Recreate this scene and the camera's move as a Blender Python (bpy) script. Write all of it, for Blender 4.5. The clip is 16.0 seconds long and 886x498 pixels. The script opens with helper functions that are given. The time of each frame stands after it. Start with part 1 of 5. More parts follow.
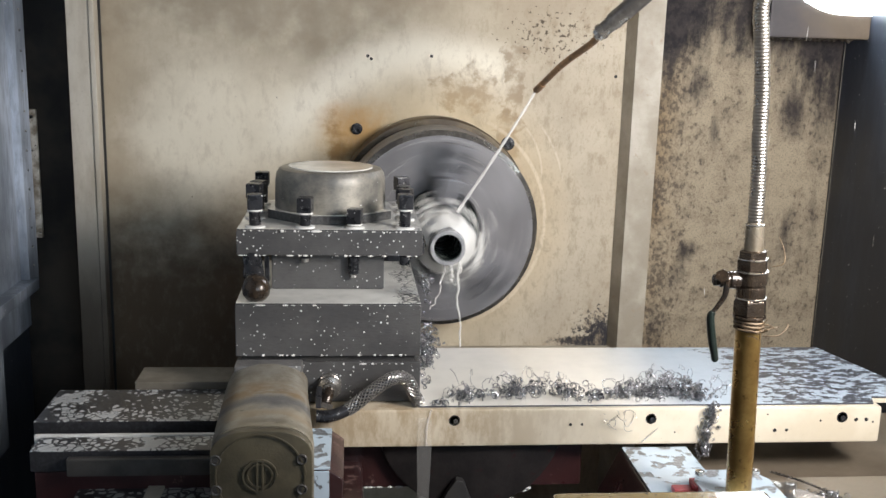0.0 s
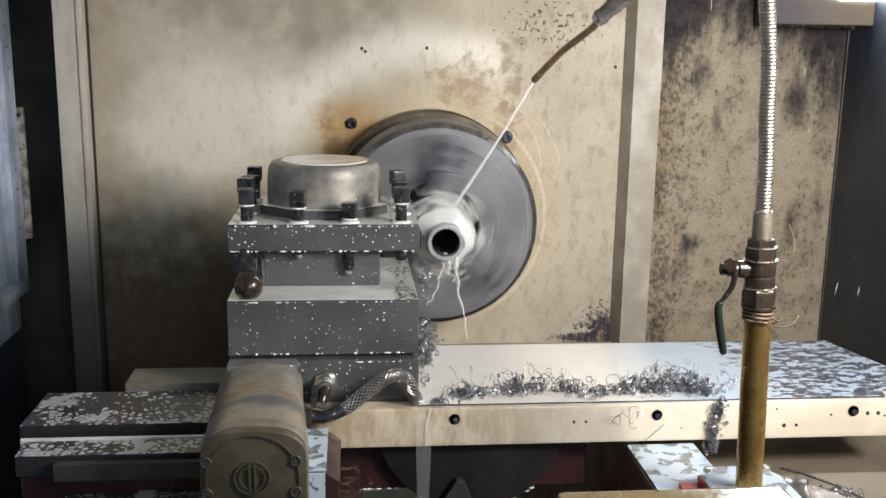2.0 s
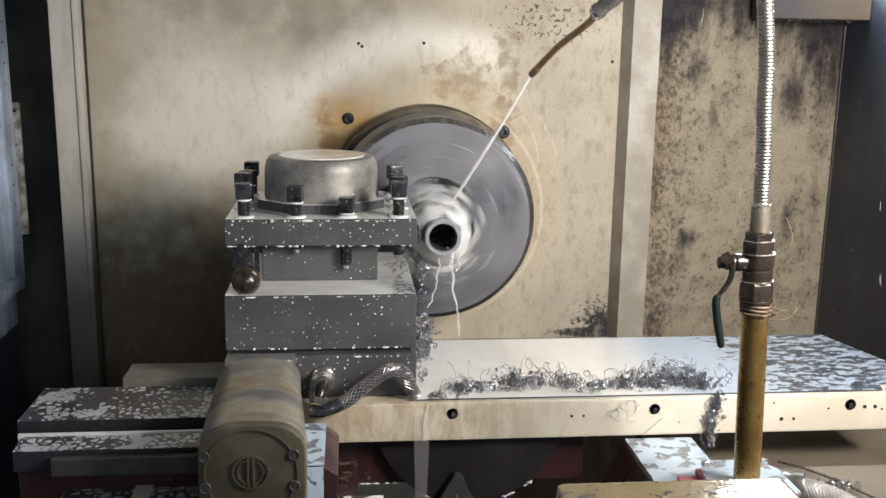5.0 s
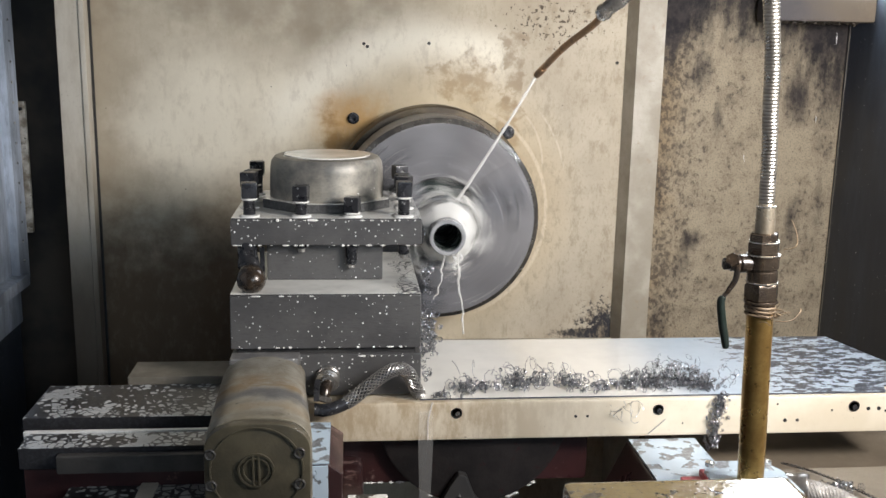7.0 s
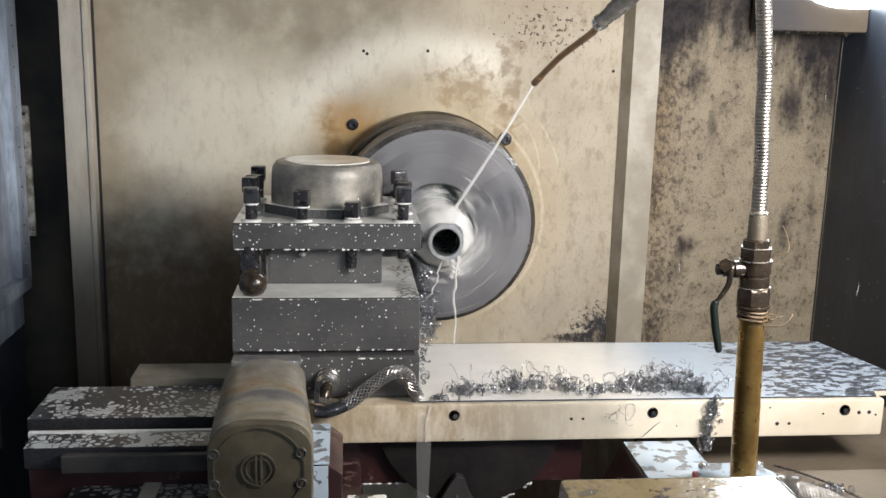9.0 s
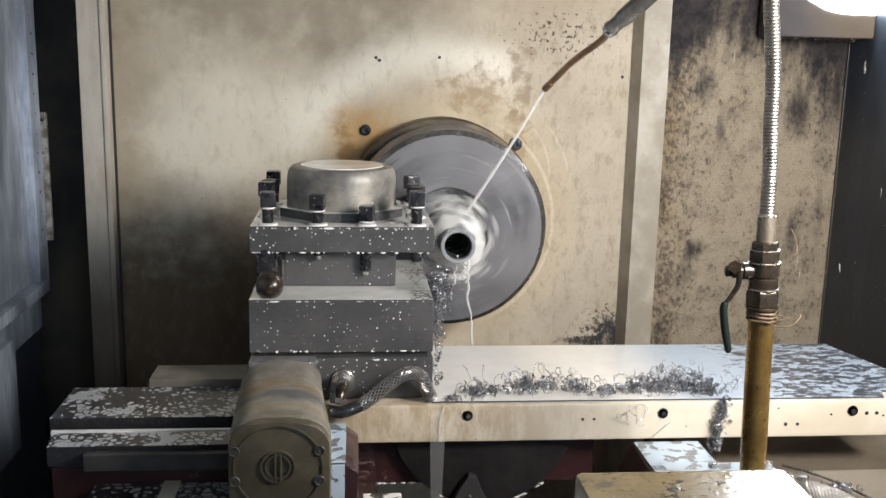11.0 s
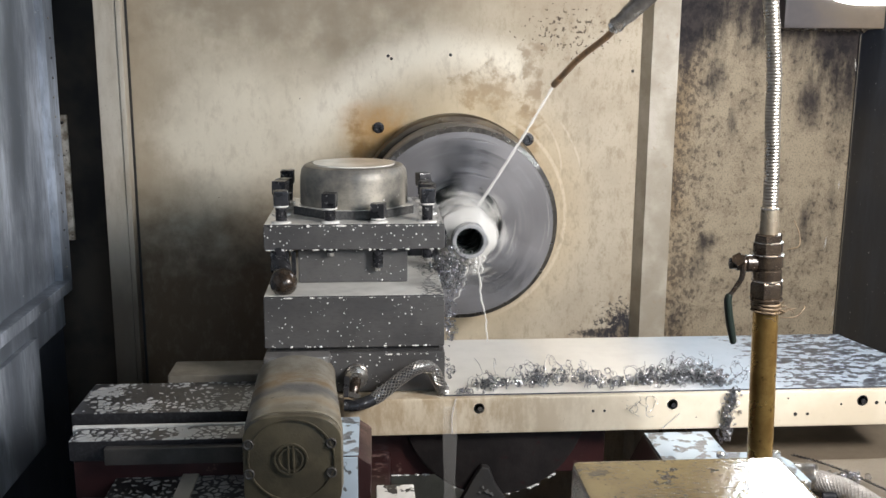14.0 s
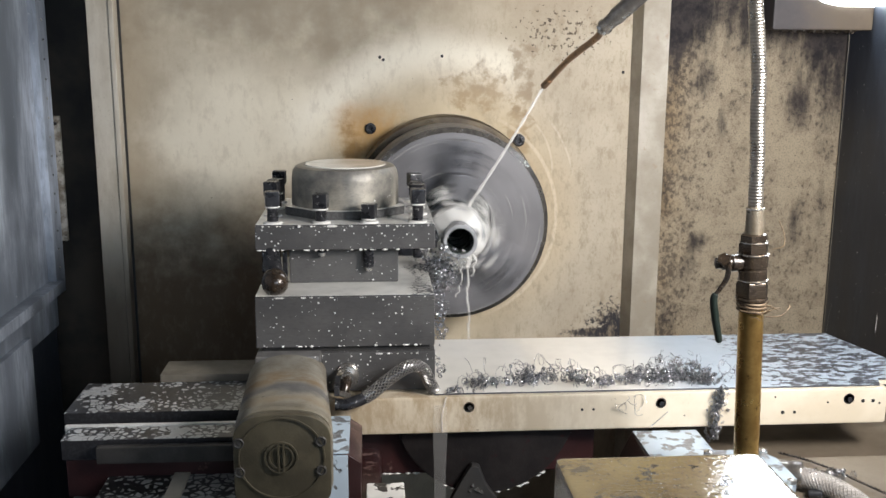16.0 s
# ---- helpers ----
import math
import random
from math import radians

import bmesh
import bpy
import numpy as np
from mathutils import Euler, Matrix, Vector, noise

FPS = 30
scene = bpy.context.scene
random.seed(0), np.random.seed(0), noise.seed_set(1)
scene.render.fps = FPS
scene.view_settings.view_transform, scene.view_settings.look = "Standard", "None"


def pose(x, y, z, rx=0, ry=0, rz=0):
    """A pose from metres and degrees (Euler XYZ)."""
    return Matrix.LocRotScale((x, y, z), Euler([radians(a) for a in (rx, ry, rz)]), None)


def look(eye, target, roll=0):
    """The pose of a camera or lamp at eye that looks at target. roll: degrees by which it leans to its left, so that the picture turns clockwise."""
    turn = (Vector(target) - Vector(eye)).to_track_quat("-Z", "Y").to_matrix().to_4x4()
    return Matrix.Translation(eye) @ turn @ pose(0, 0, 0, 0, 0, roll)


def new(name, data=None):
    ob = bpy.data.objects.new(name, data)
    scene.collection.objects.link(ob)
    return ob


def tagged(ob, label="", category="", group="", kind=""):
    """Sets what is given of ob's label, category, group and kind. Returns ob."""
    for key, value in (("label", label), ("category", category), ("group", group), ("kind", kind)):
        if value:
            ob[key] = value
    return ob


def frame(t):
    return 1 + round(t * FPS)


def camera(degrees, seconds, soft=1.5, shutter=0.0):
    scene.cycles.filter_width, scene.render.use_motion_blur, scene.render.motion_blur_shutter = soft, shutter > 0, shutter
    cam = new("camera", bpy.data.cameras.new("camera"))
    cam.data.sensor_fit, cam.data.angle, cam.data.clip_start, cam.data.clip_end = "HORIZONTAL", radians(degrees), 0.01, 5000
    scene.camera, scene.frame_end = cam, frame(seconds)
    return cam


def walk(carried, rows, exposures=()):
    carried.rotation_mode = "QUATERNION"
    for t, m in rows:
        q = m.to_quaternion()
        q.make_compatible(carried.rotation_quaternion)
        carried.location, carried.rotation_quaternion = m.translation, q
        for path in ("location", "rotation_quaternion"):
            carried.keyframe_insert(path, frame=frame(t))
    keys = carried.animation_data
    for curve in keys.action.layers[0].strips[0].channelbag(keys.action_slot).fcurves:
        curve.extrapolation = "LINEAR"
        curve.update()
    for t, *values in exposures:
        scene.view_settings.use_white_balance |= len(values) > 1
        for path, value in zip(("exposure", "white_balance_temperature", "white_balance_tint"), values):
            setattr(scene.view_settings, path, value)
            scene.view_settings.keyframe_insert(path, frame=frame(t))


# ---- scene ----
cam = camera(48.7, 16.0, 1.5, 0.3)
PATH = [
    (0, (-0.115, -1.456, 1.359), (0.072, 0.491, 0.941), 1.6),
    (0.5, (-0.112, -1.442, 1.352), (0.069, 0.506, 0.937), 1.3),
    (1, (-0.111, -1.435, 1.348), (0.071, 0.513, 0.933), 1.1),
    (1.5, (-0.111, -1.429, 1.344), (0.075, 0.519, 0.93), 0.9),
    (2, (-0.11, -1.428, 1.344), (0.078, 0.52, 0.93), 0.9),
    (2.5, (-0.111, -1.427, 1.344), (0.08, 0.52, 0.928), 0.8),
    (3, (-0.112, -1.426, 1.342), (0.083, 0.52, 0.926), 0.9),
    (3.5, (-0.112, -1.426, 1.341), (0.087, 0.52, 0.925), 0.9),
    (4, (-0.111, -1.428, 1.342), (0.087, 0.518, 0.923), 0.8),
    (6.5, (-0.114, -1.428, 1.34), (0.076, 0.518, 0.92), 1.0),
    (7, (-0.115, -1.43, 1.341), (0.077, 0.517, 0.922), 1.1),
    (7.5, (-0.115, -1.434, 1.341), (0.078, 0.513, 0.926), 1.1),
    (8, (-0.116, -1.436, 1.341), (0.079, 0.511, 0.929), 1.2),
    (8.5, (-0.116, -1.44, 1.342), (0.081, 0.508, 0.932), 1.2),
    (9, (-0.12, -1.447, 1.344), (0.081, 0.501, 0.936), 1.4),
    (11.5, (-0.129, -1.468, 1.345), (0.052, 0.484, 0.949), 1.1),
    (12, (-0.123, -1.471, 1.348), (0.049, 0.481, 0.948), 0.8),
    (12.5, (-0.117, -1.473, 1.349), (0.041, 0.479, 0.944), 0.4),
    (13, (-0.112, -1.476, 1.35), (0.036, 0.476, 0.942), 0.3),
    (13.5, (-0.114, -1.481, 1.351), (0.029, 0.471, 0.941), 0.3),
    (14, (-0.116, -1.483, 1.35), (0.024, 0.47, 0.941), 0.3),
    (14.5, (-0.116, -1.485, 1.352), (0.025, 0.468, 0.944), 0.4),
    (15, (-0.115, -1.487, 1.351), (0.03, 0.466, 0.946), 0.4),
    (15.5, (-0.112, -1.489, 1.353), (0.035, 0.463, 0.945), 0.4),
    (16, (-0.11, -1.492, 1.352), (0.038, 0.46, 0.943), 0.3),
]
walk(cam, [(t, look(eye, target, roll)) for t, eye, target, roll in PATH])


# ---- light ----
def area_lamp(name, place, target, power, sx, sy, colour):
    data = bpy.data.lights.new(name, "AREA")
    data.energy, data.shape, data.size, data.size_y, data.color = power, "RECTANGLE", sx, sy, colour
    ob = new(name, data)
    ob.matrix_world = look(place, target)
    return ob


area_lamp("work_lamp", (0.49, -0.94, 1.44), (-0.16, 0.0, 1.25), 12.4, 0.24, 0.24, (1.0, 0.955, 0.925))
# unseen cool fill lamp, added for bluish daylight from behind the camera
area_lamp("fill_light", (0.9, -4.12, 2.0), (0.0, 0.0, 1.0), 24.0, 1.6, 1.2, (0.68, 0.82, 1.0))
world = bpy.data.worlds.new("world")
world.use_nodes = True
scene.world = world
sky = world.node_tree.nodes.new("ShaderNodeTexSky")
sky.sky_type, sky.sun_disc = "NISHITA", False
sky.sun_elevation, sky.sun_rotation = radians(35), radians(200)
world.node_tree.links.new(sky.outputs[0], world.node_tree.nodes["Background"].inputs[0])
world.node_tree.nodes["Background"].inputs[1].default_value = 0.05
scene.view_settings.exposure = 0.0


# ---- materials ----
class Graph:
    """A node material put together by short calls."""

    def __init__(self, name):
        self.mat = bpy.data.materials.new(name)
        self.mat.use_nodes = True
        self.t = self.mat.node_tree
        self.b = self.t.nodes["Principled BSDF"]

    def node(self, kind, **inputs):
        n = self.t.nodes.new(kind)
        for key, value in inputs.items():
            self.put(n.inputs[int(key[1:]) if key[0] == "i" and key[1:].isdigit() else key.replace("_", " ")], value)
        return n

    def put(self, socket, value):
        if isinstance(value, bpy.types.NodeSocket):
            self.t.links.new(value, socket)
        else:
            socket.default_value = (*value, 1.0) if isinstance(value, tuple) and len(value) == 3 and socket.type == "RGBA" else value

    def place(self, local=False):
        return self.node("ShaderNodeTexCoord").outputs["Object"] if local else self.node("ShaderNodeNewGeometry").outputs["Position"]

    def stretch(self, v, sx, sy, sz):
        m = self.node("ShaderNodeMapping", Vector=v)
        m.inputs["Scale"].default_value = (sx, sy, sz)
        return m.outputs[0]

    def noise(self, v, scale, detail=4.0, rough=0.6, colour=False):
        n = self.node("ShaderNodeTexNoise", Vector=v, Scale=scale, Detail=detail, Roughness=rough)
        return n.outputs["Color" if colour else "Fac"]

    def ramp(self, fac, low, high, out0=0.0, out1=1.0):
        n = self.node("ShaderNodeMapRange", Value=fac, From_Min=low, From_Max=high, To_Min=out0, To_Max=out1)
        n.interpolation_type = "SMOOTHSTEP"
        return n.outputs[0]

    def sum(self, op, a, b=0.0):
        n = self.node("ShaderNodeMath", i0=a, i1=b)
        n.operation = op
        return n.outputs[0]

    def mix(self, fac, a, b):
        n = self.node("ShaderNodeMix")
        n.data_type = "RGBA"
        self.put(n.inputs[0], fac), self.put(n.inputs[6], a), self.put(n.inputs[7], b)
        return n.outputs[2]

    def far(self, v, centre, sx=1.0, sy=1.0, sz=1.0):
        """Distance from a point, with each axis weighed."""
        d = self.node("ShaderNodeVectorMath", i0=v, i1=centre)
        d.operation = "SUBTRACT"
        e = self.node("ShaderNodeVectorMath", i0=d.outputs[0], i1=(sx, sy, sz))
        e.operation = "MULTIPLY"
        f = self.node("ShaderNodeVectorMath", i0=e.outputs[0])
        f.operation = "LENGTH"
        return f.outputs["Value"]

    def axis(self, v, i):
        return self.node("ShaderNodeSeparateXYZ", Vector=v).outputs[i]

    def bump(self, height, strength, distance):
        self.put(self.b.inputs["Normal"], self.node("ShaderNodeBump", Height=height, Strength=strength, Distance=distance).outputs[0])

    def done(self, colour, rough, metal=0.0, coat=0.0):
        self.put(self.b.inputs["Base Color"], colour), self.put(self.b.inputs["Roughness"], rough), self.put(self.b.inputs["Metallic"], metal)
        self.put(self.b.inputs["Coat Weight"], coat)
        self.b.inputs["Coat Roughness"].default_value = 0.08
        return self.mat


def plain(name, a, b, scale, rough, metal=0.0, bump=0.15, fine=400.0, local=False, coat=0.0, wear=None):
    """Two colours mixed by a coarse noise, a fine grain, and wear where given."""
    g = Graph(name)
    v = g.place(local)
    big, small = g.noise(v, scale), g.noise(v, fine, 3.0)
    colour = g.mix(g.ramp(big, 0.35, 0.65), a, b)
    colour = g.mix(g.ramp(small, 0.55, 0.8, 0.0, 0.35), colour, tuple(c * 0.45 for c in b))
    if wear:
        colour = g.mix(g.ramp(g.noise(v, scale * 3.1, 6.0, 0.7), 0.6, 0.68), colour, wear)
    g.bump(small, bump, 0.002)
    return g.done(colour, g.ramp(big, 0.3, 0.7, rough * 0.75, min(1.0, rough * 1.25)), metal, coat)


def panel_paint():
    """Cream machine paint, stained by oil, rust and chips, with lamp light and shadow painted in."""
    g = Graph("stained_shaded_cream_paint")
    v = g.place()
    n, f = g.noise(v, 9.0, 6.0), g.noise(g.stretch(v, 1, 1, 0.7), 240.0, 5.0, 0.72)
    wob = g.noise(v, 22.0, 7.0, 0.65)
    x, z = g.axis(v, 0), g.axis(v, 2)
    colour = g.mix(g.ramp(n, 0.35, 0.68), (0.60, 0.545, 0.43), (0.45, 0.395, 0.30))
    # oily tan film beside the right stud and over the top
    tan = g.sum("MULTIPLY", g.ramp(g.sum("ADD", x, g.sum("MULTIPLY", wob, 0.22)), 0.15, 0.30), 0.45)
    colour = g.mix(tan, colour, (0.42, 0.355, 0.275))
    strip = g.ramp(g.sum("ADD", x, g.sum("MULTIPLY", wob, 0.08)), -0.42, -0.34, 0.7, 0.0)
    colour = g.mix(strip, colour, (0.38, 0.31, 0.22))
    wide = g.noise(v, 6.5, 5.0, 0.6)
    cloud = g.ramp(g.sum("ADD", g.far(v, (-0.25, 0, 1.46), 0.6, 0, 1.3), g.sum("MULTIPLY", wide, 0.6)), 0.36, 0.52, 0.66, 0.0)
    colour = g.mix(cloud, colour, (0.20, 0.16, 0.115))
    # pale patch: coolant-whitened paint with the lamp's pool of light painted in
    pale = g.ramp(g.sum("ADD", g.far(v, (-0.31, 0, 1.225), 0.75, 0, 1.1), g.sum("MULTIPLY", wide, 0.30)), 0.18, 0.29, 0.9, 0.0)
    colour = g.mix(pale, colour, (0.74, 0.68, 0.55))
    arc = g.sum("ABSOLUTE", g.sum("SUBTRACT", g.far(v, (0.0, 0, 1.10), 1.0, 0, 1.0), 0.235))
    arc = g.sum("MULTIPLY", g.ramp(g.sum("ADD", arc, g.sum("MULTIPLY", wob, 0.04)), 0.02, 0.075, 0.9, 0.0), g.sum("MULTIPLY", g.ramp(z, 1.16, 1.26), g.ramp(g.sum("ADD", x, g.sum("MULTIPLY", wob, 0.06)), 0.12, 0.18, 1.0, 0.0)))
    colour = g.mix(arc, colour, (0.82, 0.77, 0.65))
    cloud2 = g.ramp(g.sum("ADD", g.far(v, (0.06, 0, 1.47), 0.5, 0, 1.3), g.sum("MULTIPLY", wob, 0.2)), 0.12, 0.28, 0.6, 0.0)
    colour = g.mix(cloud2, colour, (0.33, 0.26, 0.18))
    # brown grime and painted tool post shadow low on the left, ragged at top
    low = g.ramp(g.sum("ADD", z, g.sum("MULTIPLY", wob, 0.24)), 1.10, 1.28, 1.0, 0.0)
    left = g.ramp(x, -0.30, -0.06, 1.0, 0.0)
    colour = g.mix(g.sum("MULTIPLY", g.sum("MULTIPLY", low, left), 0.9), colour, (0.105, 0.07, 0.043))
    # brown blotches above the chuck
    for c, sx, sz, r in (((0.062, 0, 1.288), 1.0, 1.8, 0.062), ((0.125, 0, 1.30), 2.0, 1.0, 0.05), ((0.115, 0, 1.215), 1.5, 1.0, 0.04)):
        d = g.sum("ADD", g.far(v, c, sx, 0, sz), g.sum("MULTIPLY", g.sum("SUBTRACT", wob, 0.5), 0.17))
        colour = g.mix(g.sum("MULTIPLY", g.ramp(d, r * 0.72, r, 0.75, 0.0), g.ramp(g.noise(v, 48.0, 4.0), 0.38, 0.60, 0.15, 1.0)), colour, (0.28, 0.21, 0.14))
    # rust round the upper bolt
    d = g.sum("ADD", g.far(v, (-0.112, 0, 1.215), 1.0, 0, 0.9), g.sum("MULTIPLY", g.sum("SUBTRACT", wob, 0.5), 0.08))
    colour = g.mix(g.ramp(d, 0.012, 0.066, 0.85, 0.0), colour, (0.38, 0.19, 0.045))
    d = g.sum("ADD", g.far(v, (-0.128, 0, 1.196), 1.0, 0, 0.7), g.sum("MULTIPLY", g.sum("SUBTRACT", wob, 0.5), 0.10))
    colour = g.mix(g.ramp(d, 0.006, 0.034, 0.85, 0.0), colour, (0.15, 0.07, 0.02))
    # pale curved scratches near the second bolt
    for cx, cz, rad in ((0.060, 1.160, 0.112), (0.020, 1.120, 0.188)):
        ring = g.sum("ABSOLUTE", g.sum("SUBTRACT", g.far(v, (cx, 0, cz), 1.0, 0, 1.0), rad))
        ring = g.sum("MULTIPLY", g.ramp(ring, 0.0006, 0.0022, 0.35, 0.0), g.sum("MULTIPLY", g.ramp(x, 0.12, 0.14), g.sum("MULTIPLY", g.ramp(z, 1.15, 1.17), g.ramp(z, 1.22, 1.25, 1.0, 0.0))))
        colour = g.mix(ring, colour, (0.76, 0.71, 0.60))
    d = g.sum("ADD", g.far(v, (0.0, 0, 1.10), 1.0, 0, 1.0), g.sum("MULTIPLY", g.sum("SUBTRACT", n, 0.5), 0.05))
    colour = g.mix(g.ramp(d, 0.15, 0.25, 0.25, 0.0), colour, (0.62, 0.42, 0.17))
    # scoured ring beside the flange
    ring = g.sum("ABSOLUTE", g.sum("SUBTRACT", g.far(v, (0.012, 0, 1.09), 1.0, 0, 1.0), 0.168))
    ring = g.sum("MULTIPLY", g.ramp(ring, 0.001, 0.004, 0.42, 0.0), g.ramp(x, 0.06, 0.13))
    colour = g.mix(ring, colour, (0.78, 0.70, 0.55))
    # black chips in the lower corner, and specks
    grit = g.sum("SUBTRACT", g.noise(v, 130.0, 5.0, 0.75), 0.5)
    for c, sx, sz, r, k in (((0.290, 0, 0.898), 0.9, 0.75, 0.040, 0.10), ((0.245, 0, 0.899), 0.42, 2.4, 0.024, 0.05), ((0.272, 0, 0.905), 0.8, 0.7, 0.030, 0.16)):
        d = g.sum("ADD", g.far(v, c, sx, 0, sz), g.sum("MULTIPLY", grit, k))
        colour = g.mix(g.ramp(d, r * 0.5, r, 0.95, 0.0), colour, (0.03, 0.03, 0.036))
    d = g.ramp(g.far(v, (0.18, 0, 1.37), 0.7, 0, 1.3), 0.02, 0.09, 0.16, 0.0)
    specks = g.ramp(g.sum("ADD", g.noise(v, 150.0, 3.0), d), 0.71, 0.76)
    colour = g.mix(specks, colour, (0.10, 0.08, 0.06))
    mott = g.sum("MULTIPLY", g.ramp(g.noise(g.stretch(v, 1, 1, 0.5), 60.0, 6.0, 0.75), 0.48, 0.66), g.ramp(x, -0.05, 0.25, 0.25, 0.75))
    colour = g.mix(mott, colour, (0.33, 0.27, 0.19))
    colour = g.mix(g.sum("MULTIPLY", g.ramp(f, 0.50, 0.74), g.ramp(x, 0.0, 0.25, 0.08, 0.42)), colour, (0.23, 0.175, 0.12))
    pits = g.ramp(g.sum("ADD", g.noise(v, 210.0, 3.0, 0.7), g.ramp(x, 0.05, 0.30, -0.10, 0.02)), 0.66, 0.73, 0.0, 0.6)
    colour = g.mix(pits, colour, (0.12, 0.09, 0.065))
    g.bump(f, 0.12, 0.002)
    g.b.inputs["Specular IOR Level"].default_value = 0.2
    return g.done(colour, g.ramp(wob, 0.3, 0.7, 0.6, 0.8), 0.0)


def side_paint():
    """Dull cream paint under soft black soot, smeared smudges, dark flecks and some rust."""
    g = Graph("grimy_cream_paint")
    v = g.place()
    x, z = g.axis(v, 0), g.axis(v, 2)
    n, m = g.noise(g.stretch(v, 1.0, 1.0, 0.7), 12.0, 6.0, 0.6), g.noise(v, 38.0, 7.0, 0.68)
    f, t = g.noise(g.stretch(v, 1.0, 1.0, 0.75), 150.0, 5.0, 0.72), g.noise(v, 420.0, 3.0, 0.7)
    smear = g.noise(g.stretch(v, 1.0, 1.0, 0.28), 60.0, 5.0, 0.62)
    colour = g.mix(g.ramp(m, 0.35, 0.7), (0.37, 0.312, 0.225), (0.26, 0.215, 0.155))
    rust = g.sum("MULTIPLY", g.ramp(g.sum("ADD", x, g.sum("MULTIPLY", m, 0.06)), 0.375, 0.445, 1.0, 0.0), g.ramp(n, 0.35, 0.6, 0.25, 1.0))
    colour = g.mix(g.sum("MULTIPLY", rust, 0.6), colour, (0.23, 0.145, 0.06))
    colour = g.mix(g.ramp(t, 0.45, 0.70, 0.0, 0.6), colour, (0.12, 0.098, 0.072))
    wear = g.sum("ADD", g.sum("ADD", f, g.ramp(m, 0.3, 0.7, -0.07, 0.07)), g.ramp(x, 0.36, 0.44, 0.08, -0.02))
    colour = g.mix(g.ramp(wear, 0.51, 0.68, 0.0, 0.72), colour, (0.07, 0.057, 0.046))
    # soot from above and down the corner, ragged and smeared
    dark = g.sum("ADD", g.sum("MULTIPLY", g.sum("SUBTRACT", n, 0.5), 0.9), g.ramp(z, 1.28, 1.42, 0.0, 0.66))
    dark = g.sum("ADD", dark, g.sum("MULTIPLY", g.ramp(x, 0.50, 0.62, 0.0, 0.55), g.ramp(z, 1.16, 1.28)))
    dark = g.sum("ADD", dark, g.sum("MULTIPLY", g.ramp(x, 0.35, 0.43, 0.50, 0.0), g.ramp(z, 1.20, 1.36)))
    for c, sx, sz, r, k in (((0.570, 0, 1.08), 3.0, 0.8, 0.075, 0.50), ((0.413, 0, 1.047), 1.0, 1.0, 0.030, 0.60), ((0.398, 0, 1.00), 1.6, 0.8, 0.045, 0.42), ((0.370, 0, 0.93), 1.6, 0.6, 0.06, 0.48), ((0.412, 0, 1.295), 1.2, 0.9, 0.045, 0.42), ((0.440, 0, 1.235), 3.0, 0.8, 0.04, 0.42), ((0.559, 0, 1.262), 1.8, 0.8, 0.05, 0.45), ((0.610, 0, 1.10), 2.4, 0.6, 0.07, 0.34), ((0.352, 0, 1.10), 2.0, 0.3, 0.05, 0.3)):
        dark = g.sum("ADD", dark, g.ramp(g.far(v, c, sx, 0, sz), 0.0, r, k, 0.0))
    dark = g.sum("ADD", dark, g.sum("MULTIPLY", g.sum("SUBTRACT", smear, 0.5), 0.9))
    dark = g.sum("ADD", dark, g.sum("MULTIPLY", g.sum("SUBTRACT", f, 0.5), 0.45))
    colour = g.mix(g.ramp(dark, 0.06, 0.80, 0.0, 0.97), colour, g.mix(g.ramp(m, 0.35, 0.65), (0.008, 0.008, 0.013), (0.040, 0.034, 0.034)))
    g.bump(f, 0.15, 0.002)
    g.b.inputs["Specular IOR Level"].default_value = 0.12
    return g.done(colour, 0.65)


def dark_sheet(name, pale, tight, base=(0.020, 0.025, 0.036)):
    """Dark blue-grey sheet metal with milky drying streaks."""
    g = Graph(name)
    v = g.place()
    streak = g.noise(g.stretch(v, tight, tight, 0.7), 3.0, 5.0, 0.6)
    n, f = g.noise(v, 6.0, 5.0), g.noise(v, 180.0, 3.0)
    colour = g.mix(g.ramp(streak, 0.36, 0.70), base, pale)
    colour = g.mix(g.ramp(g.noise(g.stretch(v, 8.0, 8.0, 1.6), 14.0, 5.0, 0.7), 0.42, 0.66, 0.0, 0.5), colour, base)
    colour = g.mix(g.ramp(n, 0.5, 0.72, 0.0, 0.6), colour, tuple(c * 0.7 for c in base))
    colour = g.mix(g.ramp(f, 0.69, 0.74, 0.0, 0.8), colour, (0.5, 0.52, 0.54))
    g.bump(f, 0.1, 0.001)
    return g.done(colour, g.ramp(streak, 0.3, 0.7, 0.28, 0.5), 0.0)


